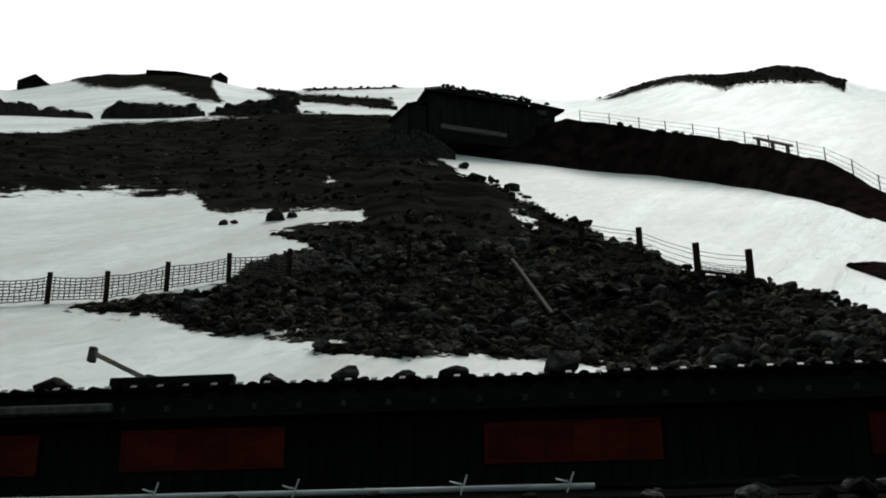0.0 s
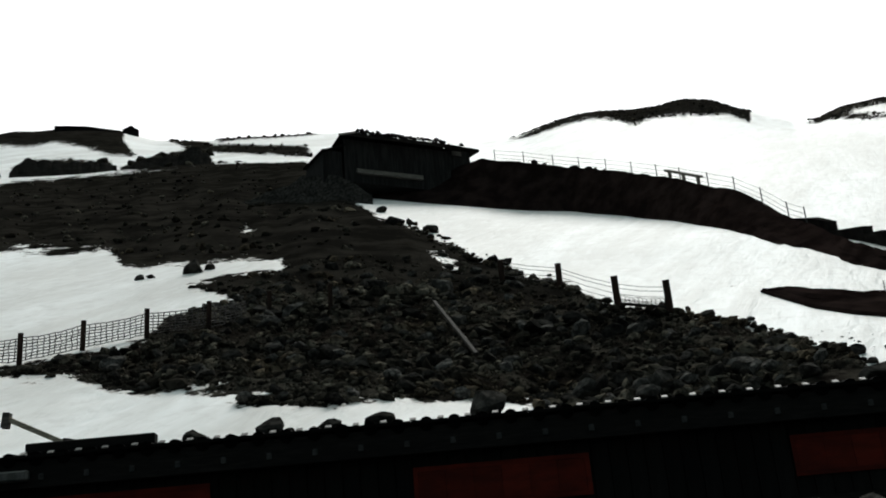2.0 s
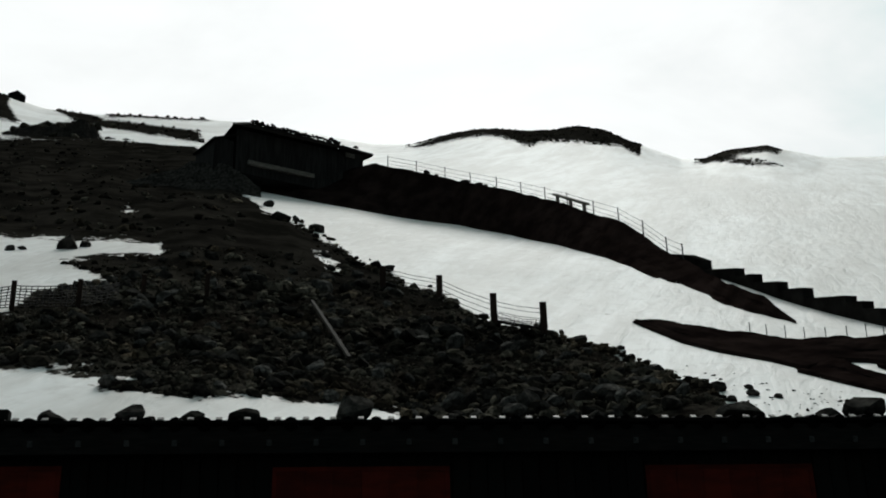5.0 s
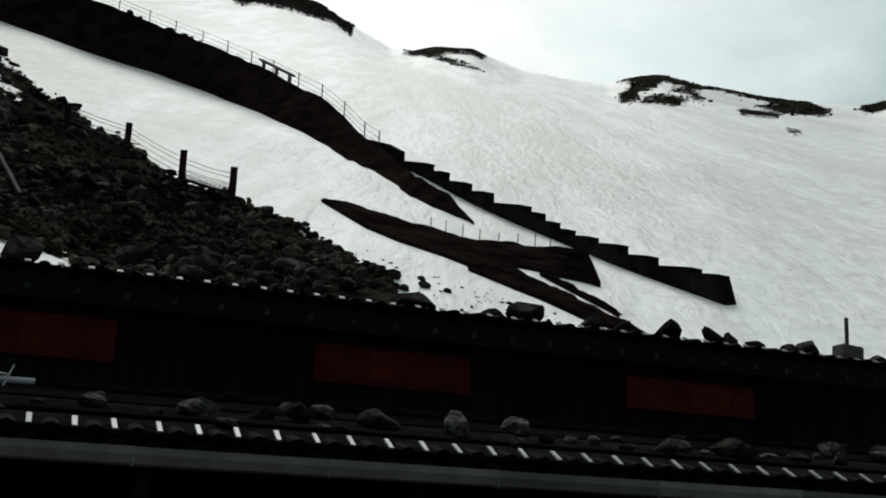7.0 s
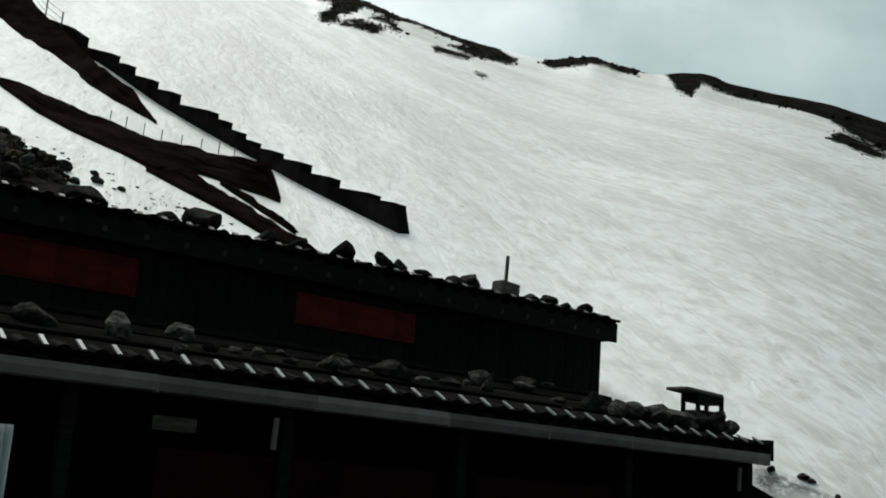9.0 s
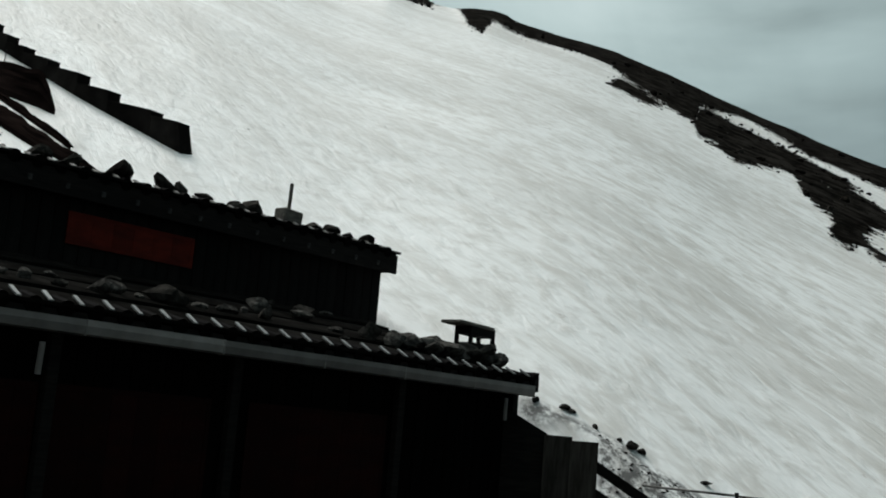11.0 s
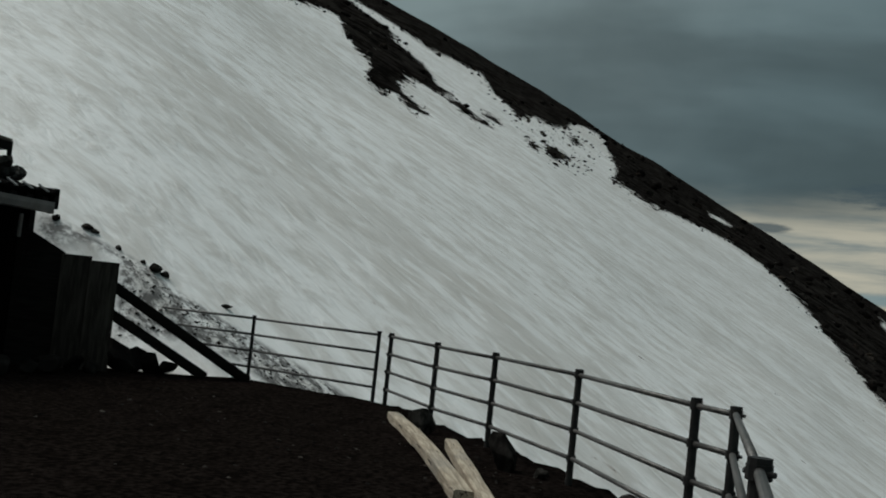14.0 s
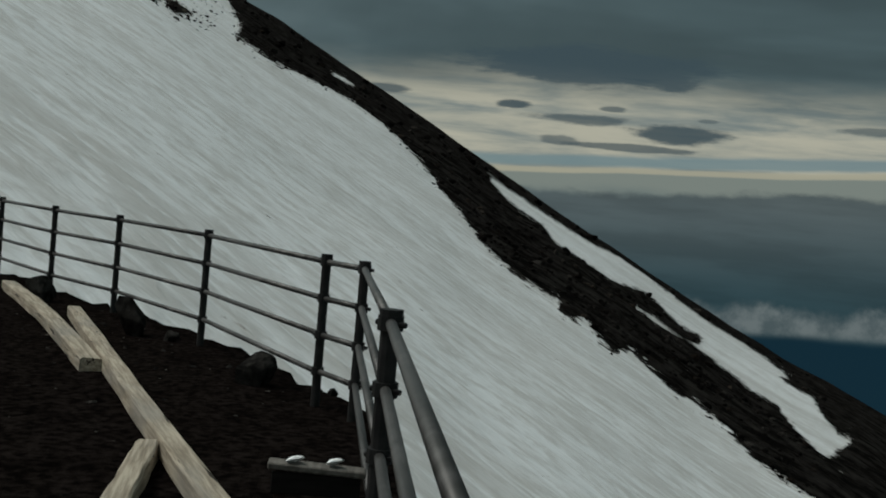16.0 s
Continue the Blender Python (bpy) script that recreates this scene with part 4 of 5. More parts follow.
    hut_part("wall_post", front_hut, e - 0.07, e + 0.07, 11.02, 11.125, 0, 2.5, M["wood_dark"])
hut_part("verge_board", front_hut, FE - 0.02, FE + 0.10, FB - 0.02, FB + 0.3, FZ - 0.2, FZ + 0.12, M["wood_dark"])
hut_part("notice_board", front_hut, 5.05, 5.55, 11.07, 11.10, 2.02, 2.17, M["wood_grey"], "small weathered notice board under the eave")

# pale corrugated screen standing on the terrace in front of the hut
screen = thing("sheet_screen", hut_m(-0.8, 6.62, 0), "pale corrugated sheet screen standing before the dark hut", "screen")
for i in range(4):
    bm = bmesh.new()
    n = 198
    cols = [[bm.verts.new((-0.745 + 1.49 * k / n, 0.024 * math.cos(k * math.pi / 3), z)) for z in (0.06, 1.79)] for k in range(n + 1)]
    for a, b in zip(cols, cols[1:]):
        bm.faces.new((a[0], b[0], b[1], a[1]))
    sh = part("sheet", bm, M["sheet"], screen)
    sh.matrix_world = hut_m(-3.0 + 1.47 * i, 6.62 - 0.004 * (i % 2), 0)
for e in (-3.6, -1.6, 0.4, 2.1):
    po = part("post", box((0.07, 0.07, 1.72), None, 0.006), M["wood_dark"], screen)
    po.matrix_world = hut_m(e, 6.68, 0.86)
for z in (0.5, 1.5):
    ra = part("rail", box((5.8, 0.04, 0.08), None, 0.005), M["wood_dark"], screen)
    ra.matrix_world = hut_m(-0.8, 6.655, z)

# rear hut
RE, RB, RZ, RP = 16.35, 15.0, 5.10, 8.5
rear_hut = thing("rear_hut", Matrix.Translation(flat(0, 18, 0)), "dark wooden mountain hut with red shutters and slab roof", "hut")
hut_part("wall", rear_hut, -20, 16.15, 15.32, 19.4, 0, 5.0, M["wall_dark"], "dark stained timber wall")
boards(rear_hut, -13.0, 16.15, 15.29, 2.9, 4.95, M["wall_dark"])
roof(rear_hut, -18.2, RE, RB, 4.5, RZ, RP, 3, 0.38, (0.085, 0.10), "gutter")
hut_part("fascia", rear_hut, -18.2, RE - 0.03, RB + 0.02, RB + 0.07, RZ - 0.40, RZ - 0.03, M["wood_dark"], "deep dark fascia board")
hut_part("barge_board", rear_hut, RE - 0.05, RE - 0.01, RB + 0.08, RB + 4.3, RZ - 0.36, RZ + 0.02, M["wood_dark"])
bk = bmesh.new()
add_box(bk, (0.07, 0.02, 0.085), None, 0.006)
add_rod(bk, (0, -0.005, 0.02), (0, -0.035, 0.02), 0.02, 8)
bkm = bpy.data.meshes.new("bracket")
bk.to_mesh(bkm)
bk.free()
bkm.materials.append(M["bracket"])
for i in range(48):
    ob = new("bracket", bkm)
    ob.parent = rear_hut
    ob.matrix_world = hut_m(-13.4 + 0.62 * i, RB + 0.005, RZ - 0.26)
for e0, e1, z0, z1 in ((-9.6, -7.25, 4.0, 4.58), (-6.05, -3.72, 4.02, 4.6), (-0.96, 1.42, 4.0, 4.56), (4.12, 6.49, 4.0, 4.55), (9.15, 11.53, 4.03, 4.53)):
    shutter(rear_hut, e0, e1, 15.25, z0, z1, 6)
hut_part("gutter", rear_hut, -13.0, -6.1, RB - 0.10, RB + 0.015, RZ - 0.32, RZ - 0.17, M["rail"], "short grey gutter length", 0.03)


# ---- things on the hut roofs ----
def roof_stone(hut, e, b, size, k, grey=False, squash=(1, 1, 1)):
    z = roof_z(b, FB, FZ, FP) if hut == "front" else roof_z(b, RB, RZ, RP)
    size *= 1.3 if hut == "front" else 1.45
    ob = stone("roof_stone", flat(e, b, z + size * 0.2 * squash[2]), size, k * 47, (GREY if grey else ROCKS)[k % 10], squash=squash)
    tagged(ob, "grey weathered lava stone weighing down the roof" if grey else "dark lava stone weighing down the roof", "stone", "stones on the hut roofs")


rng = random.Random(21)
# rear roof: bearing along the eave and size of the stones that stand out
for k, (e, s) in enumerate(((-7.22, 0.44), (-6.15, 0.35), (-5.75, 0.36), (-5.13, 0.31), (-4.0, 0.35), (-2.9, 0.44), (-2.66, 0.24), (-2.13, 0.36), (-1.36, 0.48), (0.15, 0.62), (3.58, 0.32), (5.67, 0.54), (6.92, 0.34), (7.58, 0.64), (10.03, 0.48), (10.86, 0.38), (11.21, 0.4), (11.79, 0.35), (12.44, 0.39), (12.89, 0.5), (14.41, 0.38), (14.82, 0.36), (15.34, 0.26), (15.8, 0.35), (8.58, 0.39), (9.2, 0.36), (-9.2, 0.5), (-11.0, 0.45))):
    roof_stone("rear", e, RB + 0.34 + 0.2 * rng.random(), s, k, squash=(1.05, 0.85, rng.uniform(0.75, 1.05)))
for i in range(24):
    e = -9 + 24.8 * rng.random()
    roof_stone("rear", e, RB + rng.uniform(0.4, 1.6), rng.uniform(0.12, 0.22), rng.randrange(10), squash=(1.1, 0.9, 0.8))
# front roof: stones laid behind the eave, then smaller ones between
for k, (e, b, s) in enumerate(((2.03, 12.45, 0.37), (2.82, 12.55, 0.35), (3.33, 13.42, 0.27), (3.64, 13.07, 0.37), (4.15, 12.48, 0.45), (5.1, 12.48, 0.46), (6.27, 13.17, 0.43), (6.15, 12.2, 0.26), (6.97, 12.45, 0.28), (8.25, 12.46, 0.37), (8.94, 12.28, 0.52), (10.12, 12.45, 0.28), (11.37, 13.29, 0.4), (12.32, 13.26, 0.44), (7.84, 12.12, 0.36), (10.09, 12.45, 0.21), (10.78, 12.45, 0.29), (12.2, 13.12, 0.44), (2.15, 12.45, 0.38), (3.23, 12.54, 0.45), (0.98, 12.45, 0.31), (14.0, 11.75, 0.52), (14.45, 11.5, 0.44), (14.85, 11.5, 0.42), (15.12, 11.45, 0.48), (14.7, 11.5, 0.5), (14.3, 11.62, 0.54), (14.55, 11.62, 0.42), (15.0, 11.62, 0.48), (13.7, 11.7, 0.46), (13.4, 12.0, 0.5), (12.7, 12.2, 0.52), (13.0, 11.9, 0.44), (13.85, 11.9, 0.5), (14.15, 12.0, 0.5))):
    roof_stone("front", e, b, s, k, grey=k % 3 != 1, squash=(1.1, 0.85, rng.uniform(0.7, 0.95)))
for i in range(44):
    e = -9 + 24.0 * (i + rng.uniform(0.1, 0.9)) / 44
    b = FB + (0.7 + 1.0 * rng.random() if i % 3 else 2.0 + 1.8 * rng.random())
    roof_stone("front", e, b, rng.uniform(0.14, 0.30), rng.randrange(10), grey=i % 2 == 0, squash=(1.15, 0.85, rng.uniform(0.55, 0.85)))

# bare post in a box on the rear roof
mast = thing("post_stand", Matrix.Translation(flat(13.76, RB + 0.5, roof_z(RB + 0.5, RB, RZ, RP) - 0.03)) @ pose(0, 0, 0, 0, 0, TURN), "short wooden post set in a weathered box on the roof", "post")
part("box", box((0.46, 0.3, 0.32), pose(0, 0, 0.16, 0, 4), 0.02), M["wood_grey"], mast)
part("post", box((0.055, 0.055, 0.62), pose(0.0, 0, 0.52, 0, 2), 0.006), M["wood_grey"], mast)

# loose plank and mallet-shaped timber on the rear roof
zr = roof_z(RB + 0.3, RB, RZ, RP)
plank = mesh_object("roof_plank", box((1.8, 0.16, 0.15), None, 0.015), M["wood_dark"])
plank.matrix_world = hut_m(-5.35, RB + 0.2, zr + 0.09)
tagged(plank, "dark loose plank lying along the roof edge", "plank")
prop = thing("timber_prop", hut_m(-6.15, RB + 0.3, zr + 0.40), "pale timber with a cross block propped on the roof", "timber")
part("shaft", beam((-0.42, 0, 0.17), (0.52, 0.05, -0.30), 0.05, 0.07, 0.006), M["wood_pale"], prop)
part("cross_block", box((0.10, 0.12, 0.22), pose(-0.46, 0, 0.16, 0, 6), 0.008), M["wood_grey"], prop)

# small table on the front roof
tz = roof_z(11.8, FB, FZ, FP)
table = thing("small_table", hut_m(14.76, 11.85, tz + 0.01), "small dark wooden table standing on the roof", "table")
part("tabletop", box((0.94, 0.42, 0.05), pose(-0.02, 0, 0.56, 0, 2.0), 0.008), M["wood_grey"], table)
part("apron", box((0.62, 0.36, 0.13), pose(0.18, 0, 0.465, 0, 2.0), 0.008), M["wood_dark"], table)
for x in (-0.12, 0.48):
    for y in (-0.15, 0.15):
        part("leg", box((0.06, 0.06, 0.60), pose(x, y, 0.24), 0.005), M["wood_dark"], table)

part("shelf", box((0.62, 0.36, 0.10), pose(0.18, 0, 0.22), 0.008), M["wood_dark"], table)

# long white pipe tied along the front roof
pz = roof_z(14.0, FB, FZ, FP) + 0.05
pipe = thing("white_pipe", Matrix.Translation(flat(-4.0, 14.0, pz)), "long white plastic pipe tied down with wire on the roof", "pipe")
inv = Matrix.Translation(flat(-4.0, 14.0, pz)).inverted()
pp = part("pipe", rod((-4.6, 0, 0), (4.45, 0, 0.0), 0.04, 12), M["white_pipe"], pipe, smooth=True)
pp.matrix_world = hut_m(-4.0, 14.0, pz)
for e in (-7.2, -5.1, -3.3, -1.2, 0.1):
    w = bmesh.new()
    add_rod(w, (0, 0, -0.1), (0.1, -0.03, 0.17), 0.012, 6)
    add_rod(w, (0.0, 0, 0.06), (-0.12, 0.02, 0.10), 0.010, 6)
    add_rod(w, (0.02, -0.06, 0.06), (0.02, 0.06, 0.06), 0.012, 6)
    tie = part("wire_tie", w, M["white_pipe"], pipe)
    tie.matrix_world = hut_m(e, 13.97, pz)

DARK_ROCKS = [stone_mesh(m, M["concrete"]) for m in ROCKS]
# boards and props at the hut corner
corner = thing("board_screen", hut_m(15.5, 10.2, 0), "weathered plywood boards standing at the hut corner", "board screen")
for az0, az1, d, zt, mat in ((61.1, 62.5, 18.55, 1.78, "ply"), (62.42, 63.8, 18.50, 1.72, "ply")):
    a, b = ray_floor(az0, d), ray_floor(az1, d)
    bd = part("board", box(((b - a).length, 0.03, zt), None, 0.004), M[mat], corner)
    bd.matrix_world = Matrix.Translation((a + b) / 2 + Vector((0, 0, zt / 2))) @ (b - a).to_track_quat("X", "Z").to_matrix().to_4x4()
a, b = ray_floor(57.6, 18.75), ray_floor(61.2, 18.65)
sb = bmesh.new()
for p, zt in ((a, 2.42), (b, 1.80)):
    for z in (0.0, zt):
        for k in (-0.04, 0.04):
            sb.verts.new(p + Vector((k, k, z)))
bmesh.ops.convex_hull(sb, input=sb.verts[:])
sp = part("sloping_panel", sb, M["wood_dark"], corner, "dark panel with a sloping top edge")
sp.matrix_world = Matrix()
for a, b, w in ((ray_floor(63.3, 18.7, 1.42), ray_floor(70.5, 19.0, 0.03), 0.34), (ray_floor(63.3, 18.8, 0.98), ray_floor(68.4, 19.0, 0.03), 0.34), (ray_floor(63.3, 18.9, 0.52), ray_floor(66.4, 19.05, 0.03), 0.34)):
    pr = mesh_object("leaning_beam", beam(a, b, w, 0.16, 0.02), M["wood_dark"])
    tagged(pr, "black creosoted beam leaning down to the terrace edge", "beam", "leaning beams")
for az, d, s, k in ((61.0, 17.6, 0.5, 3), (62.2, 17.8, 0.45, 5), (60.2, 17.2, 0.4, 1), (59.0, 16.8, 0.5, 8), (63.0, 18.0, 0.35, 2), (64.0, 18.75, 0.85, 4), (64.8, 18.8, 0.75, 6), (65.6, 18.85, 0.62, 9), (66.5, 18.9, 0.45, 7)):
    ob = stone("wall_stone", ray_floor(az, d, s * 0.3), s, az * 30, DARK_ROCKS[k])
    tagged(ob, "dark lava stone heaped by the boards", "stone", "stones by the boards")


# ---- banks that carry the path to the upper hut ----
def bank(name, stations, mat, label, back=3.0, rough=1.0, category="earth bank", group="banks of the zigzag path", toe=0.5):
    """An earth bank: bearing, distance of the foot, distance and rise of the crest."""
    sx = np.array([s[0] for s in stations], float)
    az = np.arange(sx[0], sx[-1] + 1e-6, 0.15)
    cols = []
    for a in az:
        df, dc, rise = (float(np.interp(a, sx, [s[k] for s in stations])) for k in (1, 2, 3))
        foot, crest = bearing(a) * df, bearing(a) * dc
        zf = hill(foot.x, foot.y) - toe
        zc = EYE[2] + dc * math.tan(radians(rise))
        zc += rough * (0.12 * wobble(crest.x, crest.y, 0.9) + 0.06 * wobble(crest.x, crest.y, 3.0))
        if rough > 2:
            zc += 0.35 * abs(wobble(crest.x, crest.y, 0.35)) * rough * 0.3
        col = []
        n = 12
        for i in range(n + 1):
            t = i / n
            p = foot.lerp(crest, t)
            k = 0.22 * math.sin(math.pi * t)
            p += Vector((wobble(p.x + t * 9, p.y, 0.7), wobble(p.y, p.x + t * 7, 0.7), 0)) * k
            col.append((p.x, p.y, zf + (zc - zf) * t - (0.5 if i == 0 and toe < 0 else 0) + 0.15 * k * wobble(p.x, p.y + 5 * t, 1.3)))
        for extra, dz in ((0.4, 0.02), (back * 0.6, -0.15), (back, -1.0), (back + 0.8, -9.0)):
            p = bearing(a) * (dc + extra)
            col.append((p.x, p.y, zc + dz))
        cols.append(col)
    m = len(cols[0])
    ob = thing(name, Matrix.Translation(cols[len(cols) // 2][0]), label, category, group)
    for nm, j0, j1 in (("face", 0, 12), ("path_top", 12, m - 1)):
        k = j1 - j0 + 1
        verts = [v for c in cols for v in c[j0:j1 + 1]]
        faces = [(i * k + j, (i + 1) * k + j, (i + 1) * k + j + 1, i * k + j + 1) for i in range(len(cols) - 1) for j in range(k - 1)]
        if nm == "face":
            faces += [tuple(range(k)), tuple(reversed(range(len(verts) - k, len(verts))))]
        me = bpy.data.meshes.new(nm)
        me.from_pydata(verts, [], faces)
        me.materials.append(mat)
        pt = new(nm if category == "earth bank" else ("rock_face" if nm == "face" else "rock_top"), me)
        pt.parent = ob
        pt.matrix_world = Matrix()
    return ob

UPPER = ((-6.81, 84.43, 84.5, 24.55), (-3.83, 82.62, 84, 25.07), (-0.37, 79.84, 81.0, 25.29), (1.61, 78.4, 81.0, 25.4), (4.78, 76.91, 81.5, 25.72), (7.16, 76.38, 80.5, 26.27), (9.04, 75.84, 78, 25.98), (11.63, 74.76, 76, 25.4), (14.54, 70.1, 72, 24.77), (17.35, 63.95, 68, 23.98), (20.47, 56.29, 62, 22.83), (21.78, 52.23, 59.5, 21.98), (23.08, 48.7, 57.2, 20.88), (24.08, 47.58, 54.5, 20.38), (25.68, 45.76, 49, 19.27), (27.56, 44.15, 45.5, 18.31), (29.03, 42.93, 43, 16.9))
bank("earth_bank", UPPER, M["bank"], "red-brown scoria bank carrying the path to the upper hut")
LOWER = ((20.89, 41.52, 42, 17.86), (21.99, 39.79, 41, 17.71), (23.19, 38.17, 40.4, 17.45), (24.88, 36.95, 40, 17.04), (27.36, 35.83, 39.4, 16.47), (29.13, 34.63, 39, 16.1), (30.41, 36.32, 38.4, 15.93), (31.99, 36.31, 37.9, 15.86), (33.27, 35.9, 37.3, 15.8), (34.66, 35.7, 36.8, 15.68), (35.06, 35.5, 36.2, 15.08), (35.56, 35.29, 35.6, 13.88))
bank("earth_bank", LOWER, M["bank"], "lower red-brown scoria bank of the zigzag path", 1.6, toe=-0.12)
for st in (((-18.33, 139.0, 139.6, 25.62), (-18.02, 139.2, 142.2, 26.04), (-17.43, 139.3, 142.3, 26.27), (-16.67, 139.4, 142.4, 26.37), (-15.59, 139.6, 142.6, 26.44), (-14.52, 139.8, 142.8, 26.5), (-13.53, 139.9, 142.9, 26.55), (-13.01, 140.1, 143.1, 26.31), (-12.8, 140.2, 140.8, 26.07)),
           ((-12.86, 140.0, 140.6, 25.98), (-12.57, 140.2, 143.2, 26.25), (-11.73, 140.3, 143.3, 26.62), (-10.75, 140.4, 143.4, 26.84), (-9.58, 140.6, 143.6, 27.1), (-8.71, 140.8, 143.8, 27.28), (-8.09, 140.9, 143.9, 27.25), (-7.89, 141.1, 144.1, 26.59), (-7.79, 141.2, 141.8, 26.26)),
           ((-25.64, 138.0, 138.6, 25.19), (-23.88, 138.2, 141.2, 25.47), (-23.3, 138.3, 141.3, 25.61), (-22.08, 138.4, 141.4, 25.6), (-20.87, 138.6, 141.6, 25.61), (-19.04, 138.8, 141.8, 25.68), (-18.73, 138.9, 139.5, 25.64)),
           ((-8.13, 141.0, 141.6, 26.25), (-7.52, 141.2, 144.2, 26.58), (-6.43, 141.3, 144.3, 26.72), (-5.18, 141.4, 144.4, 26.73), (-3.93, 141.6, 144.6, 26.64), (-2.68, 141.8, 144.8, 26.49), (-2.21, 141.9, 142.5, 26.27))):
    bank("rock_outcrop", st, M["lava"], "dark lava outcrop standing out of the upper snow", 2.0, 6.0, "rock outcrop", "outcrops on the upper slope")
bank("rock_outcrop", ((-7.2, 79.5, 80.2, 24.4), (-5.6, 79, 80.0, 24.95), (-4.2, 78, 79.4, 25.4), (-2.9, 76.5, 78.0, 25.85), (-1.8, 75.5, 77.0, 26.0), (-0.8, 74.8, 76.2, 25.8), (0.0, 74.3, 75.4, 25.4), (0.9, 74, 74.4, 24.85)), M["lava"], "dark lava heap against the end of the upper hut", 2.0, 3.0, "rock outcrop", "outcrops on the upper slope")
LOWEST = ((28.63, 34.53, 35.6, 14.86), (29.23, 34.12, 36.2, 15.1), (30.8, 33.02, 35.6, 14.91), (32.78, 31.81, 33.8, 14.02), (34.76, 30.5, 32.2, 13.05), (36.16, 29.99, 30.9, 12.29), (37.57, 29.69, 30.1, 11.58), (38.37, 29.38, 29.6, 11.27))
bank("earth_bank", LOWEST, M["bank"], "lowest dark scoria bank edging the zigzag path", 0.5, toe=-0.12)

INNER = ((32.38, 35.81, 36.0, 14.62), (33.67, 34.3, 34.9, 14.12), (35.26, 32.6, 33.3, 13.31), (36.16, 31.69, 32.1, 12.63), (36.56, 31.39, 31.5, 12.28))
bank("earth_bank", INNER, M["bank"], "narrow dark ridge of scoria between snow patches", 0.4, toe=-0.1)

# stepped wall that runs down the slope beside the path
stepped = thing("stepped_wall", Matrix.Translation((23.5, 40, hill(23.5, 40))), "dark stepped retaining wall running down the snow slope", "retaining wall")
EDGES = (54.65, 52.66, 50.66, 47.15, 45.49, 43.24, 41.22, 38.10, 37.02, 35.95, 34.88, 33.36, 31.57, 29.87, 27.67, 26.39)
TOPS = ((20.85, 20.72), (20.73, 20.37), (19.89, 19.8), (19.41, 19.42), (18.98, 18.9), (18.48, 18.45), (17.92, 17.8), (17.47, 17.44), (17.05, 16.99), (16.66, 16.6), (16.32, 16.23), (15.93, 15.82), (15.35, 15.23), (14.76, 14.61), (14.34, 14.23))
for y0, y1, rise in zip(EDGES, EDGES[1:], TOPS):
    bm = bmesh.new()
    tops = []
    for end, y in ((0, y0 - 0.008), (1, y1 + 0.008)):
        zt = EYE[2] + math.hypot(23.5, y) * math.tan(radians(rise[end]))
        zb = hill(23.5, y) - 0.6
        tops.append((y, zt))
        for x in (23.25, 23.75):
            for z in (zb, zt):
                splay = -0.42 if end and z == zb and y1 == EDGES[-1] else 0.0
                bm.verts.new((x + 0.02 * wobble(x, y, 2), y + splay, z))
    bmesh.ops.convex_hull(bm, input=bm.verts[:])
    bmesh.ops.recalc_face_normals(bm, faces=bm.faces)
    blk = part("wall_block", bm, M["concrete"], stepped)
    blk.matrix_world = Matrix()
    cp = part("coping", beam((23.5, tops[0][0], tops[0][1] + 0.015), (23.5, tops[1][0], tops[1][1] + 0.015), 0.56, 0.05, 0.008), M["concrete"], blk)
    cp.matrix_world = Matrix()

# wire railing on the upper bank
wire_rail = thing("wire_railing", label="thin wire railing with slender posts along the upper path", category="railing")


def crest_point(st, a, lift=0.0):
    sx = [s[0] for s in st]
    dc, rise = float(np.interp(a, sx, [s[2] for s in st])), float(np.interp(a, sx, [s[3] for s in st]))
    p = bearing(a) * (dc + 0.3)
    return Vector((p.x, p.y, EYE[2] + dc * math.tan(radians(rise)) + lift))


prev = None
for a in (7.9, 9.5, 11.1, 12.5, 13.95, 15.3, 16.6, 17.8, 19.2, 20.5, 21.75, 22.9, 23.7):
    p = crest_point(UPPER, a)
    part("post", rod(p - Vector((0, 0, 0.3)), p + Vector((0, 0, 1.0)), 0.035, 6), M["post_dark"], wire_rail)
    if prev is not None:
        for h in (0.3, 0.6, 0.92):
            part("wire", rod(prev + Vector((0, 0, h)), p + Vector((0, 0, h)), 0.013, 5), M["wire"], wire_rail)
    prev = p
stakes = thing("stake_line", label="thin stakes with sagging wire along the lower path", category="stakes")
for a in (26.6, 27.4, 28.3, 29.2, 30.2, 31.2, 32.1, 32.9):
    p = crest_point(LOWER, a)
    part("stake", rod(p - Vector((0, 0, 0.3)), p + Vector((0.02, 0, 0.5)), 0.018, 5), M["wire"], stakes)

pa, pb = crest_point(UPPER, 17.15), crest_point(UPPER, 18.85)
bench = thing("long_bench", Matrix.Translation((pa + pb) / 2), "weathered plank bench beside the wire railing", "bench")
dv = pb - pa
bm = beam(-dv / 2 + Vector((0, 0, 0.62)), dv / 2 + Vector((0, 0, 0.62)), 0.42, 0.16, 0.02)
part("seat", bm, M["wood_grey"], bench)
for t in (-0.42, 0.0, 0.42):
    part("leg", box((0.14, 0.36, 0.9), Matrix.Translation(dv * t + Vector((0, 0, 0.18))), 0.01), M["wood_grey"], bench)
for a, s in ((10.1, 0.9), (10.6, 0.7), (12.2, 0.8), (13.0, 0.9), (13.3, 0.6), (13.8, 0.5)):
    p = crest_point(UPPER, a, 0.1)
    tagged(stone("path_stone", p, s, a * 60, ROCKS[int(a * 10) % 10], squash=(1.4, 0.8, 0.7)), "dark lava stone on the crest of the bank", "stone", "stones on the bank")


# ---- upper hut ----
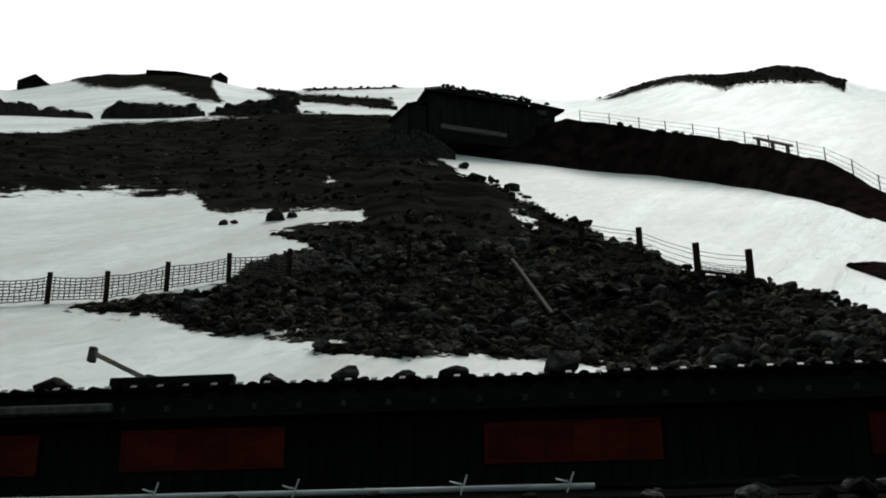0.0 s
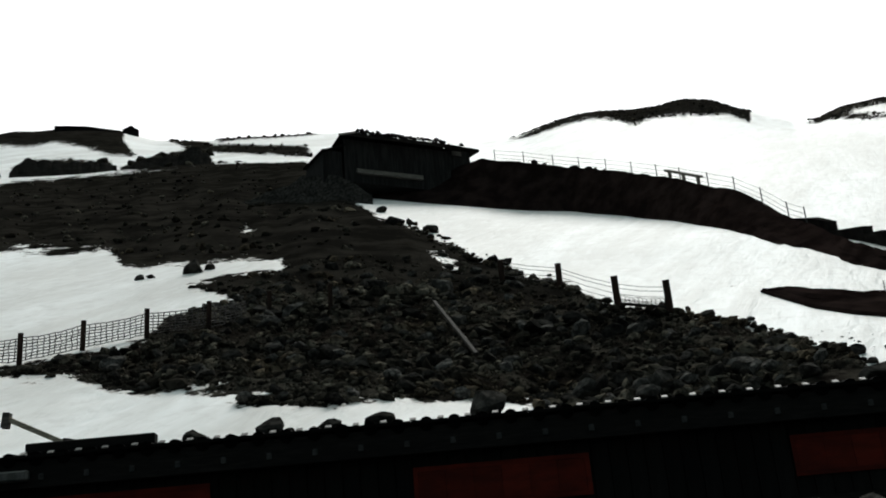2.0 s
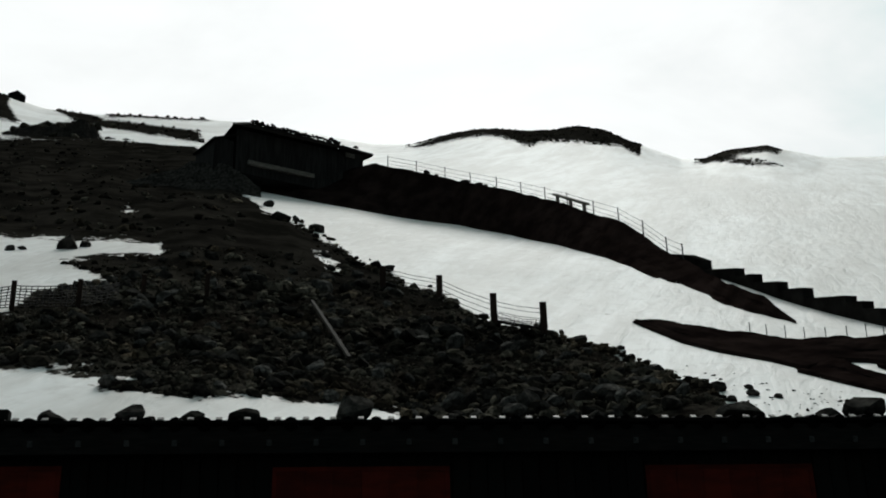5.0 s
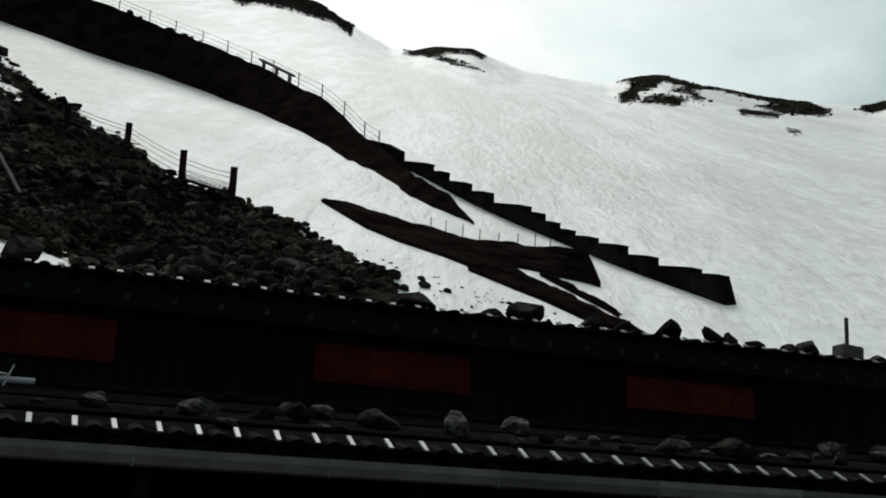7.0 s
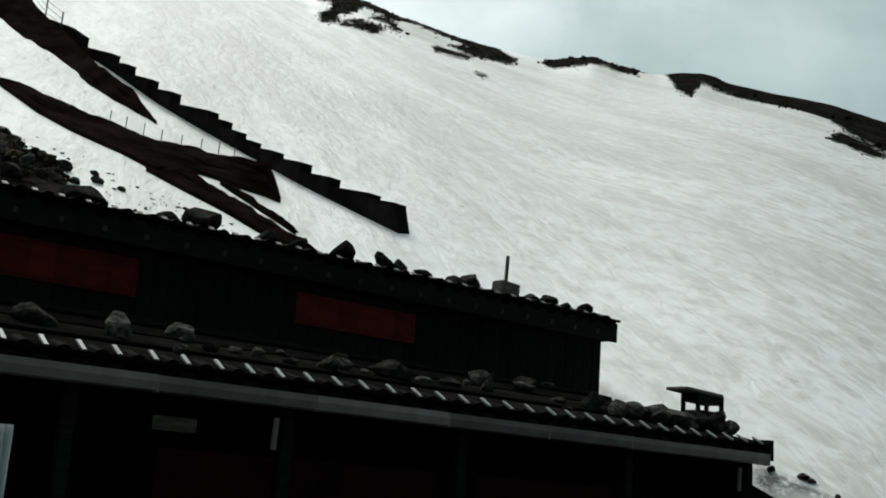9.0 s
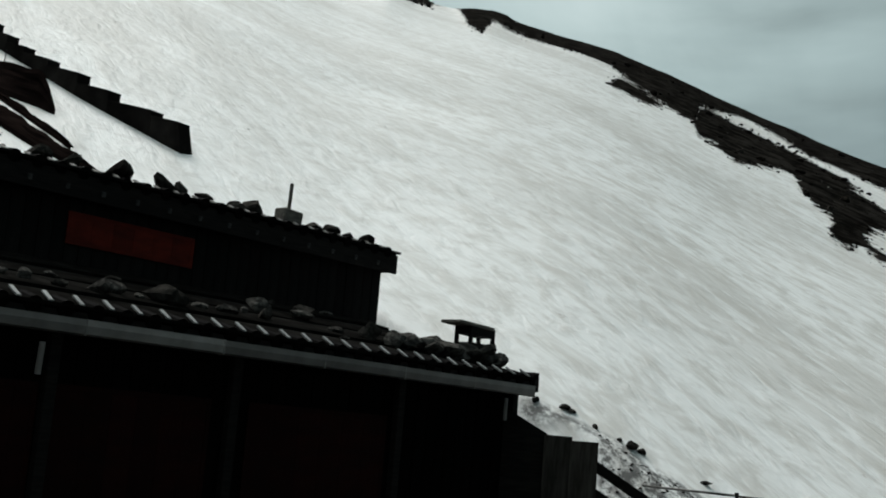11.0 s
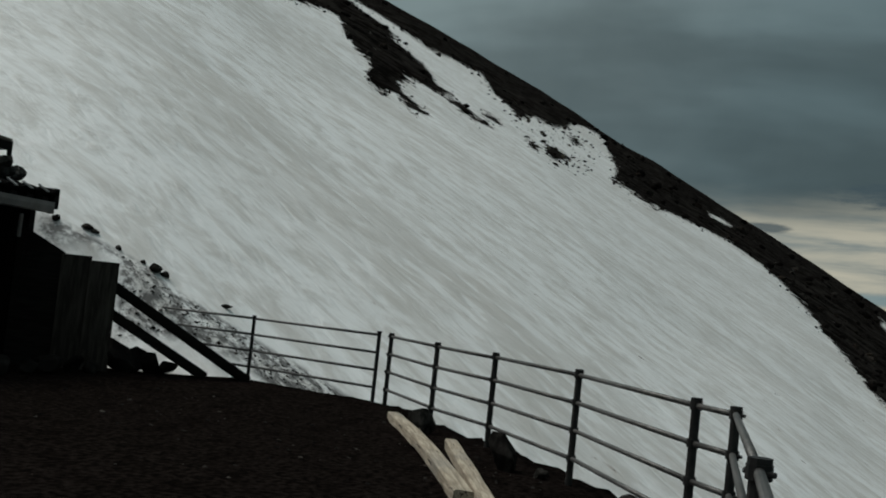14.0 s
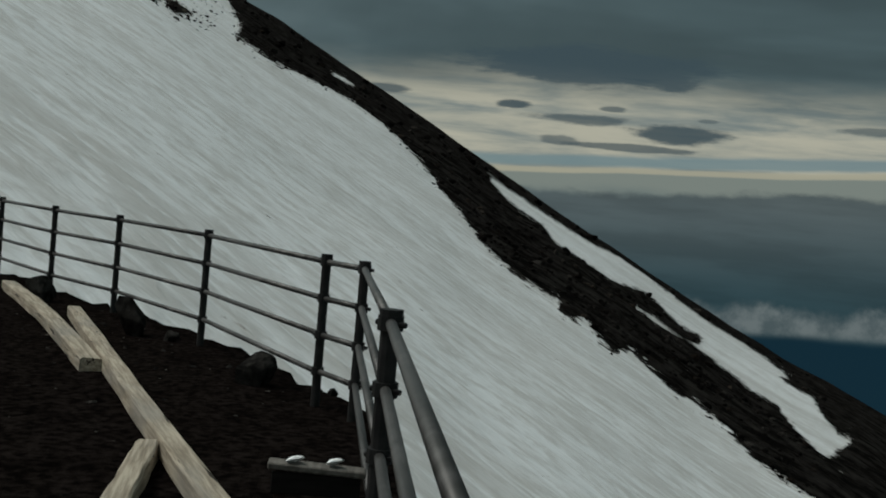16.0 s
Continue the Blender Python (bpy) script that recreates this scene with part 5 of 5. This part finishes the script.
up_l, up_r = bearing(-0.48) * 76.5, bearing(5.7) * 80.0
run = Vector((up_r.x - up_l.x, up_r.y - up_l.y, 0))
ang = math.degrees(math.atan2(run.y, run.x))
um = Matrix.Translation((up_l + up_r) / 2) @ pose(0, 0, 0, 0, 0, ang)
L = run.length
upper = thing("upper_hut", um @ Matrix.Translation((0, 0, 39.05)), "dark stone-weighted mountain hut on the upper bank", "hut")


part("wall", box((L - 0.3, 5.0, 3.6), pose(0, 3.2, 1.4)), M["wall_grey"], upper)
rf = bmesh.new()
v = [rf.verts.new(c) for c in ((-L / 2 - 0.4, 0.0, 3.1), (L / 2 + 0.6, 0.0, 3.1), (L / 2 + 0.6, 3.0, 5.15), (-L / 2 + 2.0, 3.0, 5.15), (L / 2 + 0.6, 6.2, 3.0), (-L / 2 - 0.4, 6.2, 3.0))]
rf.faces.new((v[0], v[1], v[2], v[3]))
rf.faces.new((v[3], v[2], v[4], v[5]))
rf.faces.new((v[0], v[3], v[5]))
bmesh.ops.solidify(rf, geom=rf.faces[:], thickness=0.18)
part("roof", rf, M["roof"], upper, "dark roof weighed down with stones")
gb = bmesh.new()
v = [gb.verts.new(c) for c in ((-L / 2 + 0.1, 0.5, 2.9), (-L / 2 + 0.1, 5.7, 2.9), (-L / 2 + 0.1, 3.0, 3.2))]
gb.faces.new(v)
bmesh.ops.solidify(gb, geom=gb.faces[:], thickness=0.1)
part("gable", gb, M["wall_grey"], upper)
part("barge_board", beam((-L / 2 - 0.42, -0.04, 3.12), (-L / 2 + 1.96, 2.94, 5.17), 0.10, 0.16), M["wood_grey"], upper, "grey barge board")
part("sill_beam", box((5.4, 0.25, 0.36), pose(-0.8, 0.58, 0.5), 0.02), M["wood_grey"], upper, "grey beam along the foot of the wall")
part("lean_to_roof", box((2.6, 3.6, 0.2), pose(L / 2 + 1.2, 2.4, 4.0, 12, 3)), M["roof"], upper)
part("lean_to_wall", box((1.8, 3.0, 2.6), pose(L / 2 + 0.9, 2.6, 2.6)), M["wall_grey"], upper)
part("window_pane", box((0.8, 0.05, 0.35), pose(L / 2 + 0.55, 0.9, 3.2)), M["wood_grey"], upper, "pale window pane")
part("side_shed", box((1.6, 3.0, 3.2), pose(-L / 2 - 1.0, 2.2, 0.5, 0, 0, 8)), M["wall_grey"], upper)
part("side_shed_roof", box((2.2, 3.4, 0.14), pose(-L / 2 - 0.95, 2.2, 2.25, 0, -24, 8)), M["roof"], upper)
rng = random.Random(4)
um2 = um @ Matrix.Translation((0, 0, 39.05))
for i in range(64):
    x = -L / 2 + 1.9 + (L - 1.5) * (i + rng.uniform(0.2, 0.8)) / 64
    p = um2 @ Vector((x, 2.95 - rng.uniform(0, 0.35), 5.2 + rng.uniform(-0.1, 0.05)))
    tagged(stone("roof_stone", p, rng.uniform(0.28, 0.6), rng.uniform(0, 360), ROCKS[i % 10]), "dark lava stone weighing down the roof", "stone", "stones on the hut roofs")
for i in range(9):
    p = um2 @ Vector((L / 2 + 0.1 + 2.3 * i / 9, 2.4 - rng.uniform(0, 1.4), 4.35 - 0.06 * i))
    tagged(stone("roof_stone", p, rng.uniform(0.3, 0.5), rng.uniform(0, 360), ROCKS[i % 10]), "dark lava stone weighing down the roof", "stone", "stones on the hut roofs")


# ---- far huts on the crest ----
def far_hut(az, d, w, h, dep, gable, label):
    p = bearing(az) * d
    z = ground_top(p.x, p.y) - 1.3
    ob = thing("far_hut", Matrix.Translation((p.x, p.y, z)) @ pose(0, 0, 0, 0, 0, -az), label, "hut", "huts on the crest")
    part("wall", box((w, dep, h + 2), pose(0, 0, h / 2 - 1)), M["wall_dark"], ob)
    rf = bmesh.new()
    pts = ((-w / 2 - 0.3, h), (0, h + gable), (w / 2 + 0.3, h))
    rows = [[rf.verts.new((x, y, z)) for x, z in pts] for y in (-dep / 2 - 0.3, dep / 2 + 0.3)]
    for k in range(2):
        rf.faces.new((rows[0][k], rows[0][k + 1], rows[1][k + 1], rows[1][k]))
    rf.faces.new(rows[0])
    rf.faces.new(list(reversed(rows[1])))
    rf.faces.new((rows[0][0], rows[1][0], rows[1][2], rows[0][2]))
    bmesh.ops.recalc_face_normals(rf, faces=rf.faces)
    part("roof", rf, M["roof"], ob)


far_hut(-21.85, 268, 7.2, 0.6, 6, 2.5, "small dark gabled hut on the snowy crest")
far_hut(-14.6, 268, 14.5, -0.1, 6, 0.5, "long low dark hut on the snowy crest")
far_hut(-12.25, 270, 3.6, 1.2, 4, 1.3, "tiny dark hut on the snowy crest")


# ---- fences ----
def fence_post(az, d, h, w, parent, lean=0.0):
    p = bearing(az) * d
    z = hill(p.x, p.y) + 0.05
    bm = box((w, w, h + 0.5), Matrix.Translation((0, 0, h / 2 - 0.25)), 0.015)
    ob = part("post", bm, M["wood_brown"], parent)
    ob.matrix_world = Matrix.Translation((p.x, p.y, z)) @ pose(0, 0, 0, lean, lean * 0.6, -az)
    return Vector((p.x, p.y, z))


left_fence = thing("mesh_fence", label="wire mesh fence on dark wooden posts across the snow", category="fence")
LP = ((-25.73, 33.7), (-22.91, 34.1), (-20.03, 34.4), (-17.25, 34.4), (-14.31, 35.3), (-11.18, 35.9), (-8.05, 35.8), (-4.89, 36.6), (-1.68, 37.2))
pts = [fence_post(a, d, 0.92, 0.16, left_fence, 1.0 * math.sin(a * 3)) for a, d in LP]


def net(a, b, rows, cols, h0, h1, parent, r=0.016):
    bm = bmesh.new()
    rng = random.Random(int(a.x * 100))
    grid = [[a.lerp(b, i / cols) + Vector((rng.uniform(-.02, .02), rng.uniform(-.03, .03), h0 + (h1 - h0) * j / rows - 0.07 * math.sin(math.pi * i / cols) * (j / rows) + rng.uniform(-.012, .012))) for j in range(rows + 1)] for i in range(cols + 1)]
    for i in range(cols + 1):
        for j in range(rows + 1):
            if i < cols:
                add_rod(bm, grid[i][j], grid[i + 1][j], r, 4)
            if j < rows and 0 < i:
                add_rod(bm, grid[i][j], grid[i][j + 1], r, 4)
    return part("mesh_panel", bm, M["wire"], parent)


for a, b in zip(pts[:7], pts[1:7]):
    net(a, b, 7, 11, 0.05, 0.78, left_fence)
net(pts[6], pts[6].lerp(pts[7], 0.6), 7, 7, 0.05, 0.72, left_fence)
right_fence = thing("wire_fence", label="wire fence on dark wooden posts above the rubble", category="fence")
RPOST = ((7.6, 45.0), (10.65, 43.4), (13.52, 39.7), (16.15, 38.6))
rp = [fence_post(a, d, h, 0.25, right_fence) for (a, d), h in zip(RPOST, (0.95, 1.05, 1.16, 1.12))]
for a, b in zip(rp, rp[1:]):
    for h in (0.28, 0.5, 0.72, 0.88):
        m = a.lerp(b, 0.5) + Vector((0, 0, h - 0.05))
        part("wire", add_rod(rod(a + Vector((0, 0, h)), m, 0.011, 5), m, b + Vector((0, 0, h)), 0.011, 5), M["wire"], right_fence)
net(rp[2], rp[3], 3, 12, 0.12, 0.45, right_fence, 0.011)
part("lower_rail", rod(rp[2] + Vector((0, 0, 0.12)), rp[3] + Vector((0, 0, 0.12)), 0.06, 6), M["wood_dark"], right_fence)
part("end_brace", beam(rp[3] + Vector((0, 0, 0.75)), rp[3].lerp(rp[2], 0.1) + Vector((0, 0, 0.0)), 0.08, 0.08), M["wood_brown"], right_fence)
pl = on_hill(3.85, 19.0, 0.22), on_hill(5.85, 16.1, 0.22)
lp = mesh_object("fallen_pole", beam(pl[0], pl[1], 0.12, 0.10, 0.01), M["ply"])
tagged(lp, "brown weathered pole lying down the rubble", "pole")


# ---- rubble ----
def chart_in(names, az, d):
    a, w = np.array([az]), np.array([math.degrees(DROP / d)])
    return max(float(inside_by(BARE[n], a, w)[0]) for n in names)


def chart_range(az, el):
    """Distance at which the slope, knolls included, shows at a bearing and rise."""
    lo, hi = 12.0, RIDGE - 0.5
    for _ in range(26):
        m = (lo + hi) / 2
        p = bearing(az) * m
        if (hill(p.x, p.y) - EYE[2]) / m < math.tan(radians(el)):
            lo = m
        else:
            hi = m
    return lo


rng = random.Random(77)
field = thing("boulder_field", label="slope of loose dark lava boulders behind the hut", category="boulders")
small, count = [], 0
tries = 0
while tries < 20000:
    tries += 1
    az = rng.uniform(-20, 26)
    el = rng.uniform(12.8, 21.5)
    p = on_hill(az, el)
    d = math.hypot(p.x, p.y)
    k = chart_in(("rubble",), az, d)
    if k < 0.05 or (d > 42 and rng.random() < 0.5):
        continue
    p.z = ground_top(p.x, p.y)
    u = rng.random()
    size = (0.13 + 0.66 * u ** 5) * (0.7 + 0.6 * abs(wobble(p.x, p.y, 0.25)) * 2)
    if size > 0.42 and count < 290:
        count += 1
        ob = stone("boulder", p + Vector((0, 0, size * 0.1)), size * 1.15, rng.uniform(0, 360), (GREY if rng.random() < 0.3 else ROCKS)[rng.randrange(10)], None, rng.uniform(-25, 25))
        ob.parent = field
    else:
        small.append(((p.x, p.y, p.z + size * 0.08), size, rng.uniform(0, 6)))
# broken rock along the knolls of the crest and scree below the ridge
for names, (a0, a1, e0, e1), cnt, s0, s1 in ((("knoll_a",), (8, 23, 26.0, 28.2), 3000, 0.3, 1.1), (("knoll_b", "knoll_b2"), (24.5, 30, 24.2, 25.9), 1200, 0.3, 1.0), (("knoll_c", "knoll_d", "knoll_e"), (36, 48, 21.8, 24.5), 2200, 0.3, 1.0),
                                            (("crest_a",), (48.5, 55, 21.2, 22.5), 200, 0.5, 1.5), (("top_strip", "top_strip2"), (-12, 5, 26.7, 28.2), 400, 0.6, 2.0), (("scree",), (78.5, 88.5, 7, 14), 3500, 0.14, 0.9)):
    for i in range(cnt):
        az, w = rng.uniform(a0, a1), rng.uniform(e0, e1)
        e_top = math.degrees(math.atan(slope_of(az))) + knoll(az)
        el = min(w, e_top - 0.02)
        d = chart_range(az, el)
        k = chart_in(names, az, d)
        if k < -0.03 or (names[0] == "scree" and rng.random() > 0.5):
            continue
        s = s0 + s1 * rng.random() ** 4
        p = bearing(az) * d
        small.append(((p.x, p.y, ground_top(p.x, p.y) + s * 0.08), s, rng.uniform(0, 6)))
# stones along the edge against the snow
EDGE = [(1.2, 23.6), (3.8, 22.7), (5.9, 21.4), (7.7, 20.6), (10.6, 19.5), (13.4, 18.05), (16.1, 17.5), (19.3, 16.5), (22.2, 15.05), (24.9, 13.45)]
for (a0, e0), (a1, e1) in zip(EDGE, EDGE[1:]):
    for i in range(34):
        t = rng.random()
        p = on_hill(a0 + (a1 - a0) * t + rng.gauss(-0.15, 0.16), e0 + (e1 - e0) * t + rng.gauss(-0.05, 0.12))
        s = 0.2 + 0.55 * rng.random() ** 3
        p.z = max(p.z, ground_top(p.x, p.y))
        small.append(((p.x, p.y, p.z + s * 0.15), s, rng.uniform(0, 6)))
for az, el, s in ((4.0, 22.75, 1.3), (7.2, 20.9, 0.9), (7.95, 20.75, 0.9), (2.9, 23.2, 0.9), (1.3, 23.9, 1.0), (24.6, 13.9, 0.7), (25.3, 13.3, 0.5), (26.4, 13.5, 0.45), (26.2, 13.9, 0.3), (27.6, 13.3, 0.35), (20.0, 16.45, 0.4),
                  (-1.6, 25.3, 2.2), (-1.1, 24.9, 2.0), (-2.2, 25.6, 2.4), (-2.8, 25.2, 1.7), (-8.85, 21.15, 1.6), (-8.1, 21.3, 0.7), (-11.62, 20.83, 0.6), (-11.02, 20.92, 0.5), (2.0, 23.1, 1.4), (23.6, 14.3, 0.5)):
    p = on_hill(az, el)
    p.z = ground_top(p.x, p.y)
    ob = stone("boulder", p + Vector((0, 0, s * 0.12)), s, az * 50, ROCKS[int(abs(az) * 10) % 10])
    ob.parent = field
# the darker upper slope and the outcrops near the crest
for n, (a0, a1, e0, e1), cnt, smax in (("rubble", (-24, 0, 22, 26.6), 700, 0.7), ("outcrop_b", (-18.6, -13, 25.7, 26.7), 60, 3.2), ("outcrop_c", (-13.2, -7.5, 26.2, 27.5), 90, 3.4), ("outcrop_a", (-24, -19, 25.3, 26), 40, 2.4)):
    for i in range(cnt):
        az, el = rng.uniform(a0, a1), rng.uniform(e0, e1)
        p = on_hill(az, el)
        if chart_in((n,), az, math.hypot(p.x, p.y)) > 0.03:
            s = 0.3 + smax * rng.random() ** 2.5
            p.z = ground_top(p.x, p.y)
            small.append(((p.x, p.y, p.z + s * 0.1), s, rng.uniform(0, 6)))
# scattered stones on the snow below the fence and on the crest ridge
for i in range(150):
    az = rng.uniform(22, 36)
    p = on_hill(az, 15.2 - (az - 22) * 0.25 + rng.gauss(-0.5, 0.45))
    p.z = ground_top(p.x, p.y)
    small.append(((p.x, p.y, p.z), 0.08 + 0.22 * rng.random() ** 3, rng.uniform(0, 6)))
ridge = []
for i in range(4500):
    az = rng.uniform(55, 118) if i < 1500 else rng.uniform(86, 118)
    s = slope_of(az)
    el = math.degrees(math.atan(s)) - 0.15 - 8 * rng.random()
    p = on_hill(az, el)
    d = math.hypot(p.x, p.y)
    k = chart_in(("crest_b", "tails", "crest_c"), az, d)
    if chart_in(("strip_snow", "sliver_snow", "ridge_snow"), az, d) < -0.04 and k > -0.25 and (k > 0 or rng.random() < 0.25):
        sz = (0.5 + 2.2 * rng.random() ** 3) * d / 200 if i < 1500 else (0.2 + 1.3 * rng.random() ** 3) * d / 110
        p.z = ground_top(p.x, p.y)
        ridge.append(((p.x, p.y, p.z + sz * 0.1), sz, rng.uniform(0, 6)))
# loose blocks along the ragged lower edges of the ridge
for name in ("crest_b", "tails", "crest_c", "islet", "islet_b", "islet_c", "islet_d", "knoll_c", "crest_a"):
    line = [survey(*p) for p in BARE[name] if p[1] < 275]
    for (a0, w0), (a1, w1) in zip(line, line[1:]):
        for i in range(int(math.hypot(a1 - a0, w1 - w0) * 9) + 2):
            t = rng.random()
            az, w = a0 + (a1 - a0) * t + rng.gauss(0, 0.13), w0 + (w1 - w0) * t + rng.gauss(0.02, 0.09)
            if az > 100:
                continue
            d = min(DROP / radians(max(w, 1.66)), 276)
            p = bearing(az) * d
            sz = (0.22 + 0.9 * rng.random() ** 4) * d / 170
            ridge.append(((p.x, p.y, ground_top(p.x, p.y) + sz * 0.1), sz, rng.uniform(0, 6)))
scatter_mesh("ridge_rubble", ridge, M["ridge"], "dark broken rock along the crest of the ridge", "rubble")
scatter_mesh("loose_rubble", small, M["rubble"], "loose dark lava rubble lying on the slope", "rubble")
# gravel strip beyond the railing
strip = []
for i in range(6000):
    az, el = rng.uniform(60, 78), rng.uniform(-6, 3)
    p = on_hill(az, el)
    d = math.hypot(p.x, p.y)
    if az > 62.8 and chart_in(("gravel",), az, d) > 0.1:
        z = ground_z(p.x, p.y)
        strip.append(((p.x, p.y, z + 0.005), 0.03 + 0.10 * rng.random() ** 4, rng.uniform(0, 6)))
scatter_mesh("gravel_strip", strip, M["pebbles"], "strip of grey gravel lying on the snow", "gravel")
for az, el, s in ((65.43, 0.35, 0.42), (65.88, 0.15, 0.3), (64.83, 0.65, 0.2), (62.06, 2.01, 0.34), (62.46, 1.81, 0.22), (69.0, -1.1, 0.22), (63.6, 1.2, 0.2), (60.6, 2.3, 0.24)):
    p = on_hill(az, el)
    ob = stone("snow_boulder", Vector((p.x, p.y, ground_z(p.x, p.y) + 0.02)), s, az * 9, ROCKS[int(az * 10) % 10], squash=(1.7, 0.9, 0.85))
    tagged(ob, "dark lava boulder on the edge of the snow", "stone", "boulders on the snow")
